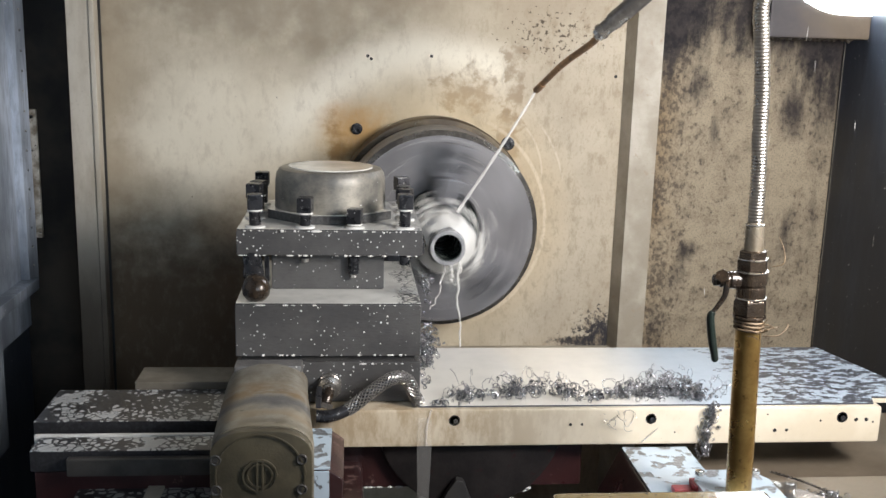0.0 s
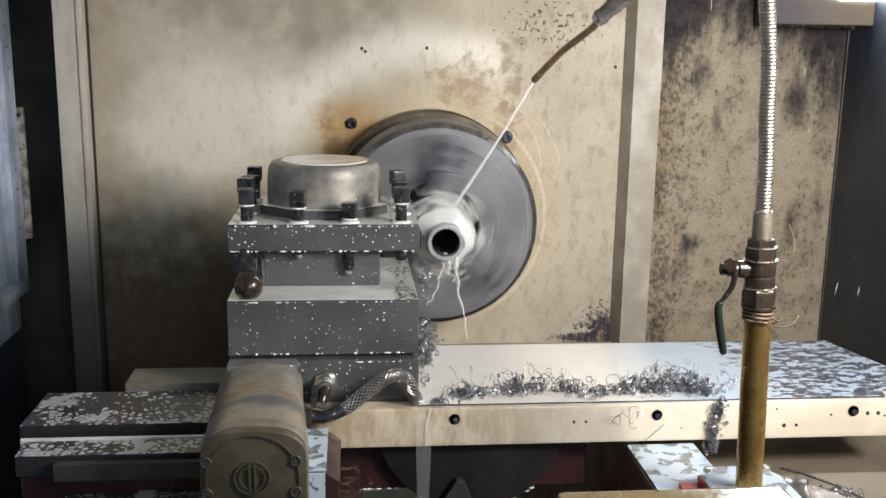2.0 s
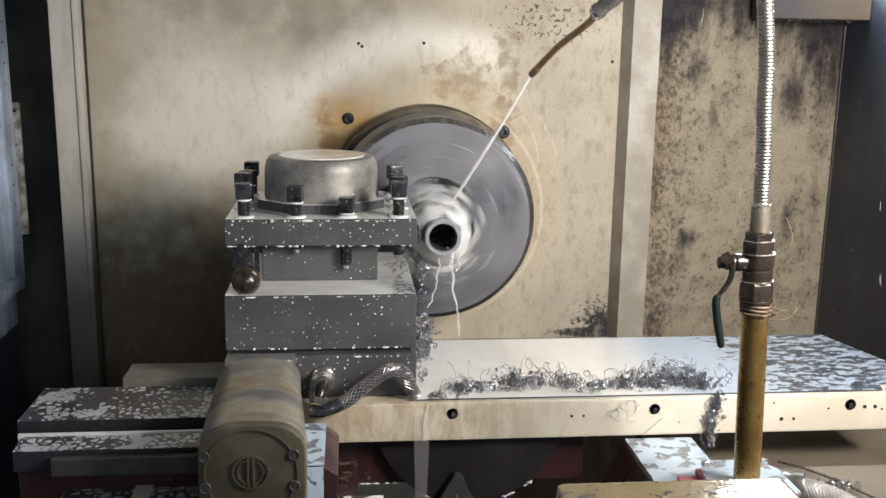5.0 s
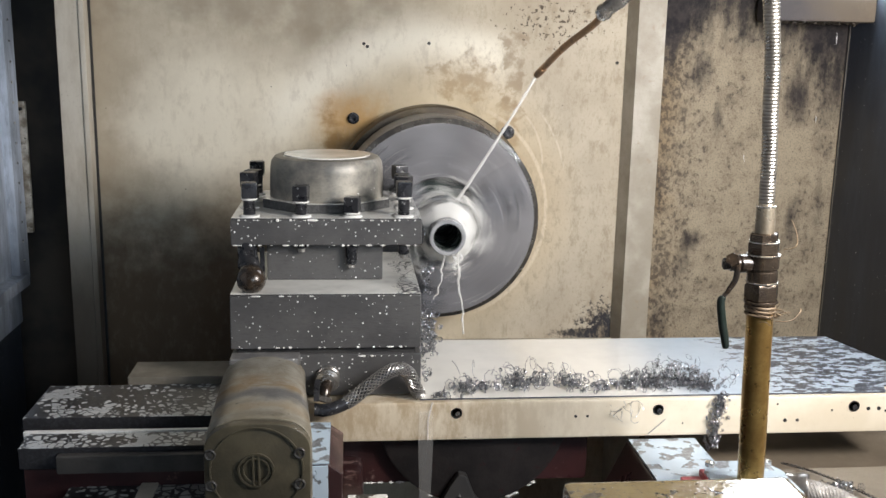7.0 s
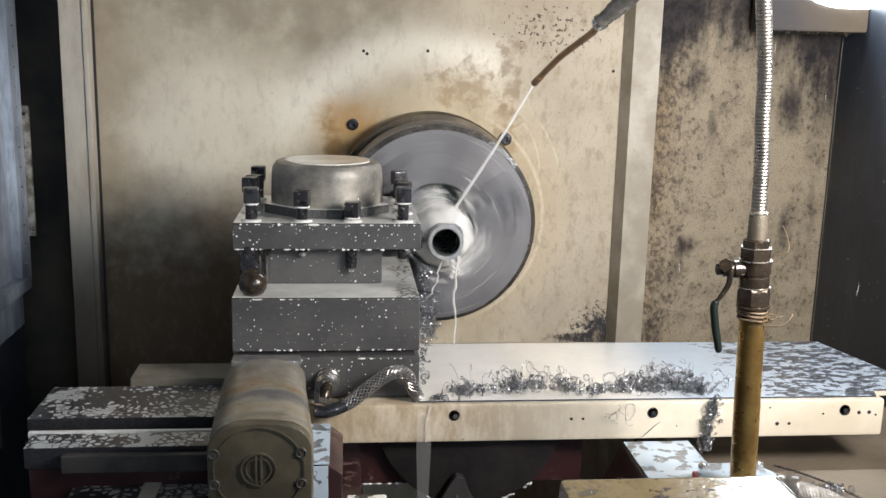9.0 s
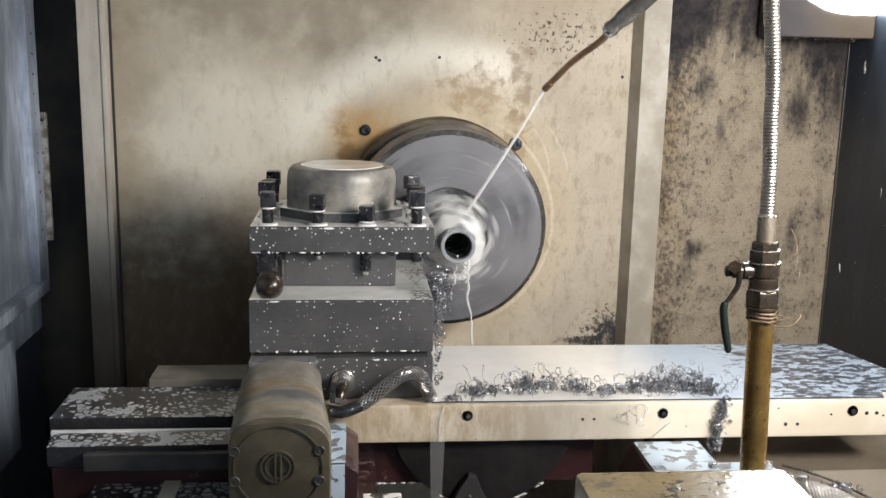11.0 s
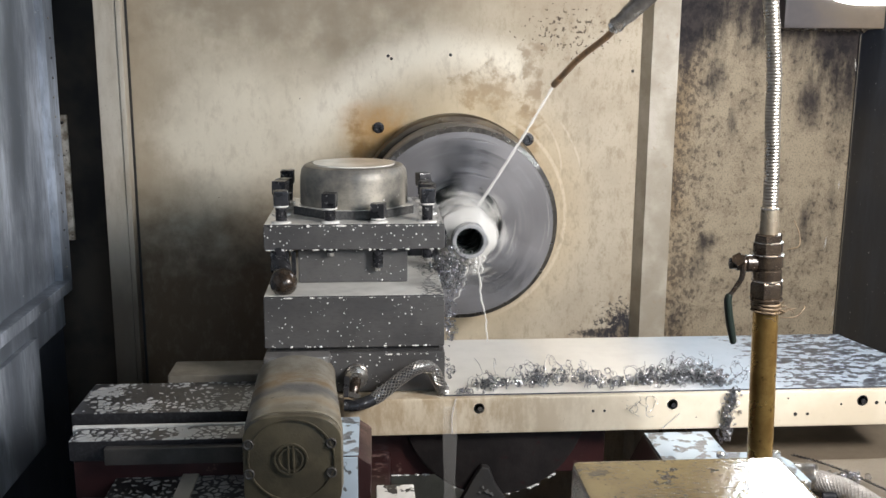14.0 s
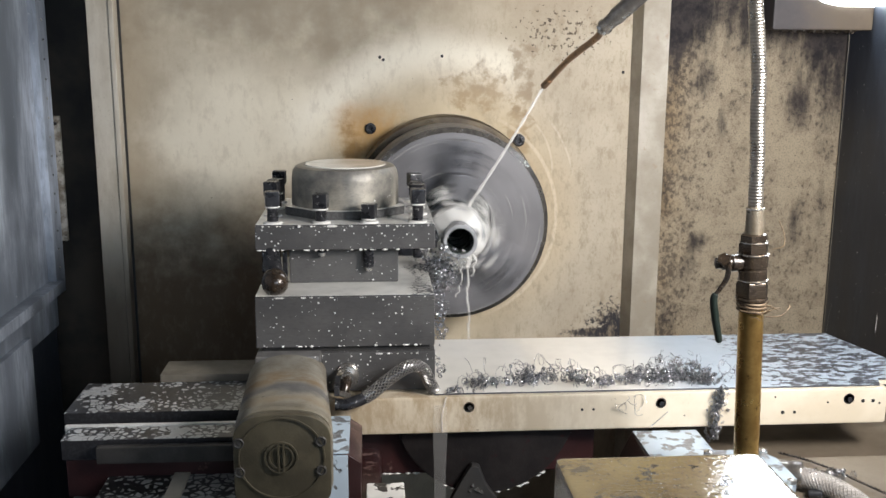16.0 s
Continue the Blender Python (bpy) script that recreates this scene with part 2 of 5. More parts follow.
def wet_steel(name, cell, cover, under=(0.055, 0.055, 0.06), film=(0.72, 0.74, 0.74), edge=None, sx=1.0, smear=False, tint=None, upward=True, patchy=0.5, stain=0.3):
    """Dark oily steel on which milky coolant has broken into islands. edge: (x0, x1), between which the film breaks up."""
    g = Graph(name)
    v = g.place()
    shift = g.node("ShaderNodeVectorMath", i0=g.noise(v, cell * 0.7, 3.0, 0.6, True))
    shift.operation = "SCALE"
    shift.inputs["Scale"].default_value = 0.9 / cell
    add = g.node("ShaderNodeVectorMath", i0=v, i1=shift.outputs[0])
    add.operation = "ADD"
    s = g.stretch(add.outputs[0], sx, 1.0, 1.0)
    vor = g.node("ShaderNodeTexVoronoi", Vector=s, Scale=cell)
    vor.feature = "DISTANCE_TO_EDGE"
    big = g.noise(v, cell * 0.22, 3.0)
    level = g.sum("ADD", g.sum("MULTIPLY", g.sum("SUBTRACT", 0.66, g.noise(s, cell, 2.5, 0.55)), 1.4), g.sum("MULTIPLY", g.sum("SUBTRACT", big, 0.5), 0.4)) if smear else g.sum("ADD", vor.outputs["Distance"], g.sum("MULTIPLY", g.sum("SUBTRACT", big, 0.5), patchy))
    level = g.sum("ADD", level, cover)
    if tint:
        film = g.mix(g.ramp(g.axis(v, 0), tint[0], tint[1]), film, tint[2])
    if edge:
        level = g.sum("ADD", level, g.ramp(g.axis(v, 0), edge[0], edge[1], 0.7, 0.0))
    mask = g.ramp(level, 0.15, 0.19)
    if upward:
        mask = g.sum("MULTIPLY", mask, g.ramp(g.axis(g.node("ShaderNodeNewGeometry").outputs["Normal"], 2), 0.2, 0.5))
    fine = g.noise(v, 300.0, 3.0)
    colour = g.mix(mask, g.mix(g.ramp(fine, 0.4, 0.7), under, tuple(c * 1.8 for c in under)), g.mix(g.ramp(big, 0.35, 0.8, 0.0, stain), film, under))
    g.bump(mask, 0.5, 0.0012)
    return g.done(colour, g.ramp(mask, 0.0, 1.0, 0.34, 0.10), 0.0, 0.3)


def splashed(name, a, b, rough, metal, drops=0.35, scale=280.0):
    """Dark machined metal, splashed with small milky drops."""
    g = Graph(name)
    v = g.place()
    n, f = g.noise(v, 18.0, 5.0), g.noise(g.stretch(v, 0.3, 1, 1), 500.0, 3.0)
    colour = g.mix(g.ramp(n, 0.35, 0.65), a, b)
    colour = g.mix(g.ramp(f, 0.5, 0.8, 0.0, 0.4), colour, tuple(c * 0.5 for c in a))
    patch = g.ramp(g.noise(v, 24.0, 2.0), 0.42, 0.62, -0.02, 0.08)
    vor = g.node("ShaderNodeTexVoronoi", Vector=v, Scale=scale)
    size = g.sum("MULTIPLY", g.sum("POWER", g.axis(vor.outputs["Color"], 0), 2.6), 0.29)
    spot = g.sum("SUBTRACT", g.sum("ADD", size, patch), vor.outputs["Distance"])
    some = g.ramp(g.axis(vor.outputs["Color"], 1), drops, drops + 0.02)
    mask = g.sum("MULTIPLY", g.ramp(spot, 0.02, 0.07), some)
    colour = g.mix(mask, colour, (0.78, 0.78, 0.76))
    g.bump(g.sum("ADD", g.sum("MULTIPLY", mask, 3.0), f), 0.25, 0.001)
    return g.done(colour, g.ramp(mask, 0, 1, rough, 0.15), g.sum("MULTIPLY", g.sum("SUBTRACT", 1.0, mask), metal))


def housing_paint():
    """Beige paint, sooty at one end, with the lens's glow painted in as brighter beige."""
    g = Graph("sooty_lens_lit_beige_paint")
    v = g.place()
    n, f = g.noise(v, 16.0, 5.0, 0.65), g.noise(g.stretch(v, 1, 1, 0.4), 150.0, 3.0)
    colour = g.mix(g.ramp(n, 0.35, 0.65), (0.20, 0.155, 0.11), (0.15, 0.118, 0.085))
    # the soot ramp also paints how the lens's glow fades along the housing
    soot = g.sum("ADD", g.axis(v, 0), g.sum("MULTIPLY", n, 0.16))
    colour = g.mix(g.ramp(soot, 0.58, 0.70, 0.9, 0.0), colour, (0.06, 0.055, 0.062))
    colour = g.mix(g.ramp(soot, 0.53, 0.60, 0.8, 0.0), colour, (0.028, 0.026, 0.032))
    g.bump(f, 0.12, 0.001)
    return g.done(colour, 0.6)


def motor_paint():
    """Olive cast paint under bands of brown rust and blue-grey oil."""
    g = Graph("banded_olive_cast_metal")
    v = g.place()
    n, m, f = g.noise(v, 26.0, 5.0, 0.6), g.noise(g.stretch(v, 1, 0.35, 1), 60.0, 5.0, 0.65), g.noise(v, 420.0, 3.0)
    along = g.sum("ADD", g.axis(v, 1), g.sum("MULTIPLY", g.sum("SUBTRACT", n, 0.5), 0.09))
    colour = g.mix(g.ramp(m, 0.35, 0.68), (0.33, 0.31, 0.26), (0.21, 0.185, 0.135))
    def band(mid, wide, top):
        return g.ramp(g.sum("ABSOLUTE", g.sum("SUBTRACT", along, mid)), 0.0, wide, top, 0.0)
    colour = g.mix(g.sum("MULTIPLY", band(-0.555, 0.05, 0.9), g.ramp(n, 0.38, 0.6)), colour, (0.23, 0.145, 0.06))
    colour = g.mix(band(-0.602, 0.028, 0.9), colour, (0.12, 0.118, 0.12))
    colour = g.mix(band(-0.640, 0.024, 0.6), colour, (0.27, 0.20, 0.115))
    colour = g.mix(band(-0.672, 0.016, 0.8), colour, (0.16, 0.14, 0.10))
    colour = g.mix(g.ramp(g.noise(v, 130.0, 3.0), 0.66, 0.72, 0.0, 0.8), colour, (0.07, 0.05, 0.03))
    g.bump(f, 0.15, 0.0015)
    return g.done(colour, g.ramp(n, 0.3, 0.7, 0.28, 0.45), 0.15, 0.15)


def trim_paint():
    """Pale cream edge strip, its foot darkened by brown grime and a painted-in shadow."""
    g = Graph("pale_cream_edge_paint")
    v = g.place()
    n, f = g.noise(g.stretch(v, 1, 1, 0.3), 30.0, 6.0, 0.65), g.noise(v, 300.0, 3.0)
    colour = g.mix(g.ramp(n, 0.35, 0.7), (0.60, 0.555, 0.47), (0.43, 0.38, 0.30))
    # grime at the foot, deepened to paint the shadow falling there
    low = g.ramp(g.sum("ADD", g.axis(v, 2), g.sum("MULTIPLY", n, 0.16)), 1.04, 1.19, 0.9, 0.0)
    colour = g.mix(low, colour, (0.10, 0.075, 0.052))
    colour = g.mix(g.ramp(f, 0.62, 0.75, 0.0, 0.4), colour, (0.22, 0.17, 0.12))
    g.bump(f, 0.1, 0.002)
    return g.done(colour, 0.5)


def guard_paint():
    """Cream enamel, chipped, with brown streaks and the motor's shadow painted towards one end."""
    g = Graph("cream_guard_enamel")
    v = g.place()
    n, m, f = g.noise(v, 10.0, 5.0), g.noise(g.stretch(v, 1, 1, 0.4), 50.0, 6.0, 0.7), g.noise(v, 320.0, 3.0)
    colour = g.mix(g.ramp(n, 0.35, 0.7), (0.74, 0.67, 0.54), (0.62, 0.54, 0.41))
    # mottled brown stain that also carries the motor's shadow
    brown = g.sum("MULTIPLY", g.ramp(g.sum("ADD", g.axis(v, 0), g.sum("MULTIPLY", n, 0.25)), 0.06, 0.36, 1.0, 0.0), g.ramp(m, 0.36, 0.62, 0.25, 0.95))
    colour = g.mix(brown, colour, (0.40, 0.31, 0.20))
    colour = g.mix(g.ramp(f, 0.66, 0.74, 0.0, 0.5), colour, (0.30, 0.24, 0.17))
    colour = g.mix(g.ramp(g.noise(v, 70.0, 3.0), 0.70, 0.74, 0.0, 0.7), colour, (0.24, 0.18, 0.12))
    g.bump(m, 0.08, 0.002)
    return g.done(colour, g.ramp(n, 0.3, 0.7, 0.28, 0.45), 0.0, 0.2)


def wet_block_paint():
    """Olive brown paint, chipped to dark metal, under a film of oil and coolant."""
    g = Graph("wet_olive_brown_paint")
    v = g.place()
    n, m, f = g.noise(v, 24.0, 5.0), g.noise(v, 52.0, 5.0, 0.65), g.noise(v, 420.0, 2.0)
    colour = g.mix(g.ramp(n, 0.35, 0.65), (0.23, 0.175, 0.075), (0.15, 0.11, 0.048))
    colour = g.mix(g.ramp(m, 0.58, 0.62, 0.0, 0.9), colour, (0.045, 0.04, 0.034))
    colour = g.mix(g.ramp(f, 0.55, 0.75, 0.0, 0.3), colour, (0.09, 0.07, 0.03))
    g.bump(g.sum("ADD", g.noise(v, 120.0, 2.0), g.sum("MULTIPLY", m, 0.6)), 0.10, 0.0012)
    g.put(g.b.inputs["Coat Normal"], g.node("ShaderNodeBump", Height=g.noise(v, 300.0, 2.0), Strength=0.35, Distance=0.0012).outputs[0])
    g.b.inputs["Coat IOR"].default_value = 1.6
    mat = g.done(colour, 0.24, 0.0, 1.0)
    g.b.inputs["Coat Roughness"].default_value = 0.07
    return mat


def glow(name, colour, strength):
    g = Graph(name)
    g.put(g.b.inputs["Emission Color"], colour)
    g.b.inputs["Emission Strength"].default_value = strength
    return g.done((0.9, 0.9, 0.9), 0.3)


def milk(name, alpha):
    """Milky coolant in flight, partly clear."""
    g = Graph(name)
    v = g.place(True)
    g.b.inputs["Alpha"].default_value = alpha
    return g.done(g.mix(g.noise(v, 120.0), (0.82, 0.81, 0.76), (0.93, 0.92, 0.90)), 0.12)


PANEL, SIDE = panel_paint(), side_paint()
SHEET, DOOR = dark_sheet("dark_streaked_sheet_metal", (0.045, 0.055, 0.075), 5.0), dark_sheet("milky_streaked_door_metal", (0.60, 0.67, 0.78), 3.0, (0.13, 0.15, 0.18))
EDGE = trim_paint()
STUD = plain("worn_cream_trim_paint", (0.46, 0.42, 0.345), (0.33, 0.29, 0.225), 14.0, 0.5, wear=(0.33, 0.27, 0.20))
SCRAPED = plain("scraped_grimy_cream", (0.62, 0.60, 0.55), (0.20, 0.17, 0.13), 55.0, 0.5, bump=0.4, fine=160.0, wear=(0.04, 0.035, 0.03))
BEIGE2 = plain("faded_beige_paint", (0.18, 0.148, 0.108), (0.13, 0.105, 0.076), 8.0, 0.55, wear=(0.13, 0.10, 0.07))
GRIMEBROWN = plain("grimy_dark_brown_metal", (0.022, 0.019, 0.017), (0.085, 0.066, 0.048), 7.0, 0.55)
# black for dark parts, and for the shade in holes, gaps and grooves
BLACK = plain("black_metal", (0.02, 0.02, 0.022), (0.035, 0.033, 0.03), 8.0, 0.6)
GREY = plain("workshop_grey", (0.22, 0.23, 0.24), (0.16, 0.16, 0.17), 2.0, 0.8)
FLANGE = plain("oily_steel_flange", (0.15, 0.12, 0.08), (0.08, 0.065, 0.05), 20.0, 0.38, 0.7)
FLANGEGREY = plain("dull_grey_casting", (0.036, 0.031, 0.030), (0.017, 0.015, 0.015), 22.0, 0.4, 0.2, wear=(0.04, 0.016, 0.017))
CHUCK = plain("ground_grey_steel", (0.235, 0.23, 0.236), (0.135, 0.132, 0.137), 14.0, 0.44, 0.5, local=True, wear=(0.38, 0.38, 0.39))
JAW = plain("wet_jaw_steel", (0.20, 0.20, 0.21), (0.13, 0.13, 0.14), 30.0, 0.4, 0.5, local=True)
PART = plain("milky_wet_steel", (0.60, 0.61, 0.62), (0.36, 0.37, 0.39), 60.0, 0.25, 0.4, local=True, coat=0.4)
BORE = plain("dark_bore", (0.03, 0.04, 0.038), (0.10, 0.115, 0.105), 60.0, 0.25, local=True)
POST = splashed("splashed_dark_steel", (0.085, 0.083, 0.083), (0.12, 0.117, 0.115), 0.42, 0.35)
POSTTOP = wet_steel("milk_covered_steel", 105.0, 0.10, (0.05, 0.05, 0.05), (0.78, 0.77, 0.72), (-0.12, -0.05))
# cream darkened to stand for the tool post's shade on the rear block
DIMCREAM = plain("dimmed_cream_paint", (0.20, 0.18, 0.145), (0.13, 0.115, 0.09), 14.0, 0.5)
LIP = plain("dark_worn_steel", (0.085, 0.08, 0.075), (0.05, 0.048, 0.045), 20.0, 0.4, 0.3)
CAP = splashed("worn_cast_cap", (0.14, 0.136, 0.128), (0.36, 0.335, 0.28), 0.45, 0.35, 0.86)
BOLT = plain("black_oxide_steel", (0.025, 0.026, 0.03), (0.05, 0.05, 0.055), 60.0, 0.3, 0.5, wear=(0.5, 0.5, 0.48))
MOTORCAP = plain("dark_olive_end_cap", (0.115, 0.10, 0.066), (0.07, 0.06, 0.04), 26.0, 0.36, 0.2, coat=0.15)
# guard film is coloured from cream to blue along its length
COVER = wet_steel("milky_film_on_guard", 150.0, -0.06, (0.06, 0.065, 0.078), (0.86, 0.825, 0.75), (0.25, 0.385), 0.5, True, (0.17, 0.30, (0.50, 0.59, 0.68)), stain=0.08)
LEDGE = wet_steel("milk_patches_on_black_steel", 62.0, 0.0, (0.02, 0.02, 0.02), (0.76, 0.75, 0.71), smear=True)
GUARD = guard_paint()
SPECK = wet_steel("coolant_islands_on_steel", 120.0, -0.02, (0.022, 0.022, 0.024), (0.60, 0.62, 0.62), patchy=1.3)
SPECKDIM = wet_steel("darker_coolant_islands_on_steel", 105.0, -0.02, (0.016, 0.016, 0.016), (0.50, 0.50, 0.47), patchy=1.2)
BLUEWET = wet_steel("coolant_on_blue_grey_paint", 55.0, 0.03, (0.14, 0.15, 0.16), (0.50, 0.61, 0.71), smear=True, upward=False)
MAROON = plain("oily_maroon_paint", (0.048, 0.018, 0.018), (0.028, 0.012, 0.012), 12.0, 0.35, coat=0.3, wear=(0.16, 0.10, 0.09))
BRASS = plain("tarnished_brass", (0.50, 0.33, 0.11), (0.28, 0.17, 0.055), 24.0, 0.30, 0.75, wear=(0.13, 0.08, 0.03))
VALVE = plain("oily_dark_brass", (0.15, 0.115, 0.085), (0.075, 0.058, 0.045), 60.0, 0.24, 0.8, wear=(0.30, 0.24, 0.17))
ADAPTOR = plain("dull_brown_steel", (0.36, 0.31, 0.235), (0.25, 0.21, 0.155), 60.0, 0.32, 0.7)
STEEL = plain("bright_steel", (0.72, 0.70, 0.66), (0.56, 0.54, 0.50), 40.0, 0.26, 0.9)
HOSE = plain("grey_braid_sleeve", (0.42, 0.40, 0.37), (0.30, 0.28, 0.26), 60.0, 0.45, 0.3)
NECK = plain("ribbed_bright_steel", (0.52, 0.48, 0.42), (0.38, 0.35, 0.31), 50.0, 0.32, 0.94, bump=0.05)
BRAID = plain("braided_steel", (0.46, 0.44, 0.41), (0.26, 0.25, 0.24), 120.0, 0.3, 0.7)
SLEEVE = plain("green_black_plastic", (0.008, 0.014, 0.011), (0.012, 0.018, 0.015), 40.0, 0.4)
COPPER = plain("tarnished_copper", (0.44, 0.27, 0.15), (0.27, 0.19, 0.13), 60.0, 0.35, 0.7)
HEMP = plain("frayed_brown_thread", (0.20, 0.14, 0.08), (0.11, 0.075, 0.045), 90.0, 0.7)
SWARF = plain("steel_swarf", (0.42, 0.43, 0.45), (0.22, 0.22, 0.24), 200.0, 0.28, 0.9)
MUD = wet_block_paint()
OIL = plain("clear_brown_oil", (0.16, 0.12, 0.06), (0.12, 0.09, 0.045), 60.0, 0.05, 0.0, 0.0, coat=1.0)
DULLSTEEL = plain("dull_oily_steel", (0.34, 0.32, 0.29), (0.17, 0.16, 0.15), 40.0, 0.3, 0.8)
OILBROWN = plain("oily_brown_steel", (0.060, 0.042, 0.028), (0.018, 0.015, 0.013), 90.0, 0.26, 0.4, coat=0.25, wear=(0.16, 0.14, 0.12))
SHIM = splashed("wet_bright_bracket", (0.22, 0.215, 0.21), (0.36, 0.35, 0.34), 0.3, 0.6, 0.4)
# wet steel gib, whitened to paint in the light it catches
LITSTRIP = plain("lit_white_wet_strip", (0.82, 0.81, 0.78), (0.66, 0.65, 0.62), 40.0, 0.2, coat=0.3)
RED = plain("red_plastic", (0.45, 0.05, 0.06), (0.33, 0.04, 0.05), 30.0, 0.4)
HOUSING, MOTOR = housing_paint(), motor_paint()
LENS = glow("lamp_lens", (0.84, 0.93, 1.0), 30.0)
PANE = glow("fill_pane_glow", (0.70, 0.84, 1.0), 2.0)
FILM, THIN = milk("ragged_coolant_film", 0.7), milk("thin_coolant_trickle", 0.28)
JETM, MILK, HAZE, VEIL = milk("clear_milky_jet", 0.46), milk("milky_coolant", 0.85), milk("coolant_spray", 0.4), milk("thin_coolant_veil", 0.065)


# ---- shapes ----
def box(x0, x1, y0, y1, z0, z1, bevel=0.0, seg=2, bm=None):
    one = bmesh.new()
    bmesh.ops.create_cube(one, size=1.0)
    for v in one.verts:
        v.co = Vector(((x0 + x1) / 2 + v.co.x * (x1 - x0), (y0 + y1) / 2 + v.co.y * (y1 - y0), (z0 + z1) / 2 + v.co.z * (z1 - z0)))
    if bevel:
        bmesh.ops.bevel(one, geom=one.edges[:], offset=bevel, segments=seg, affect="EDGES", profile=0.6)
    return merged(bm, one)


def merged(bm, one):
    if bm is None:
        return one
    data = bpy.data.meshes.new("scrap")
    one.to_mesh(data)
    one.free()
    bm.from_mesh(data)
    bpy.data.meshes.remove(data)
    return bm


def lathe(profile, origin, axis, seg=32, bm=None, close=True):
    """Turns (radius, height) pairs round an axis from origin; ends on the axis close by themselves."""
    one = bmesh.new()
    turn = Vector((0, 0, 1)).rotation_difference(Vector(axis).normalized()).to_matrix()
    rings = []
    for r, h in profile:
        ring = []
        for i in range(seg):
            a = 2 * math.pi * i / seg
            ring.append(one.verts.new(Vector(origin) + turn @ Vector((r * math.cos(a), r * math.sin(a), h))))
        rings.append(ring)
    for p, q in zip(rings, rings[1:]):
        for i in range(seg):
            one.faces.new((p[i], p[(i + 1) % seg], q[(i + 1) % seg], q[i]))
    if close:
        for ring, r in ((rings[0], profile[0][0]), (rings[-1], profile[-1][0])):
            one.faces.new(ring)
    bmesh.ops.recalc_face_normals(one, faces=one.faces[:])
    return merged(bm, one)


def rod(p, q, r, r2=None, seg=16, bevel=0.0, bm=None):
    p, q = Vector(p), Vector(q)
    h, r2 = (q - p).length, r if r2 is None else r2
    prof = [(r - bevel, 0), (r, bevel), (r2, h - bevel), (r2 - bevel, h)] if bevel else [(r, 0), (r2, h)]
    return lathe(prof, p, q - p, seg, bm)


def smooth_line(points, steps):
    """A Catmull-Rom line through the points."""
    pts = [Vector(p) for p in points]
    pts = [2 * pts[0] - pts[1], *pts, 2 * pts[-1] - pts[-2]]
    out = []
    for a, b, c, d in zip(pts, pts[1:], pts[2:], pts[3:]):
        for i in range(steps):
            t = i / steps
            out.append(0.5 * (2 * b + (c - a) * t + (2 * a - 5 * b + 4 * c - d) * t * t + (3 * b - a - 3 * c + d) * t ** 3))
    return out + [pts[-2]]


def even_line(points, gap):
    """The same line with points at even distances."""
    out, left = [points[0]], gap
    for p, q in zip(points, points[1:]):
        d = (q - p).length
        while d >= left:
            p = p.lerp(q, left / d)
            out.append(p)
            d, left = (q - p).length, gap
        left -= d
    return out


def tube(points, radius, seg=10, bm=None):
    """Sweeps a ring along the points; radius is a number or a function of the index."""
    one = bmesh.new()
    pts = [Vector(p) for p in points]
    side = None
    rings = []
    for i, p in enumerate(pts):
        d = (pts[min(i + 1, len(pts) - 1)] - pts[max(i - 1, 0)]).normalized()
        if side is None:
            side = d.orthogonal().normalized()
        side = (side - d * side.dot(d)).normalized()
        up = d.cross(side)
        r = radius(i) if callable(radius) else radius
        rings.append([one.verts.new(p + (side * math.cos(a) + up * math.sin(a)) * r) for a in (2 * math.pi * k / seg for k in range(seg))])
    for p, q in zip(rings, rings[1:]):
        for i in range(seg):
            one.faces.new((p[i], p[(i + 1) % seg], q[(i + 1) % seg], q[i]))
    one.faces.new(rings[0]), one.faces.new(rings[-1])
    bmesh.ops.recalc_face_normals(one, faces=one.faces[:])
    return merged(bm, one)


def outline(points, depth, axis="y", at=0.0, bevel=0.0):
    """A flat outline in (x, z) for axis y, or in (x, y) for axis z, made depth thick from at onwards."""
    one = bmesh.new()
    low = [one.verts.new((x, at, w) if axis == "y" else (x, w, at)) for x, w in points]
    high = [one.verts.new((x, at + depth, w) if axis == "y" else (x, w, at + depth)) for x, w in points]
    one.faces.new(low), one.faces.new(high)
    for i in range(len(points)):
        j = (i + 1) % len(points)
        one.faces.new((low[i], low[j], high[j], high[i]))
    bmesh.ops.recalc_face_normals(one, faces=one.faces[:])
    if bevel:
        bmesh.ops.bevel(one, geom=one.edges[:], offset=bevel, segments=2, affect="EDGES", profile=0.6)
    return one


def thing(name, place, label, category, group="", kind=""):
    ob = new(name)
    ob.location, ob.empty_display_size = place, 0.02
    return tagged(ob, label, category, group, kind)


def base_of(ob):
    p = Vector((0, 0, 0))
    while ob is not None:
        p += ob.location
        ob = ob.parent
    return p


def part(name, bm, material, parent=None, label="", smooth=True):
    """Links a bmesh that is given in the room's space as one mesh under its thing."""
    data = bpy.data.meshes.new(name)
    at = base_of(parent)
    for v in bm.verts:
        v.co -= at
    bm.to_mesh(data)
    bm.free()
    data.materials.append(material)
    if smooth:
        data.shade_smooth()
        data.set_sharp_from_angle(angle=radians(35))
    ob = new(name, data)
    ob.parent = parent
    if smooth and len(data.polygons) < 400:
        ob.modifiers.new("weighted", "WEIGHTED_NORMAL").keep_sharp = True
    return tagged(ob, label)


def structure(name, bm, material, label, category):
    return tagged(part(name, bm, material), label, category, kind="structure")


# ---- the machine's enclosure ----
SPIN = Vector((0.005, -0.15, 1.105))
headstock = structure("wall_headstock", box(-0.512, 0.341, 0.0, 0.06, 0.55, 2.1), PANEL, "cream headstock panel stained with oil, rust and soot, tool post shadow painted in", "wall")
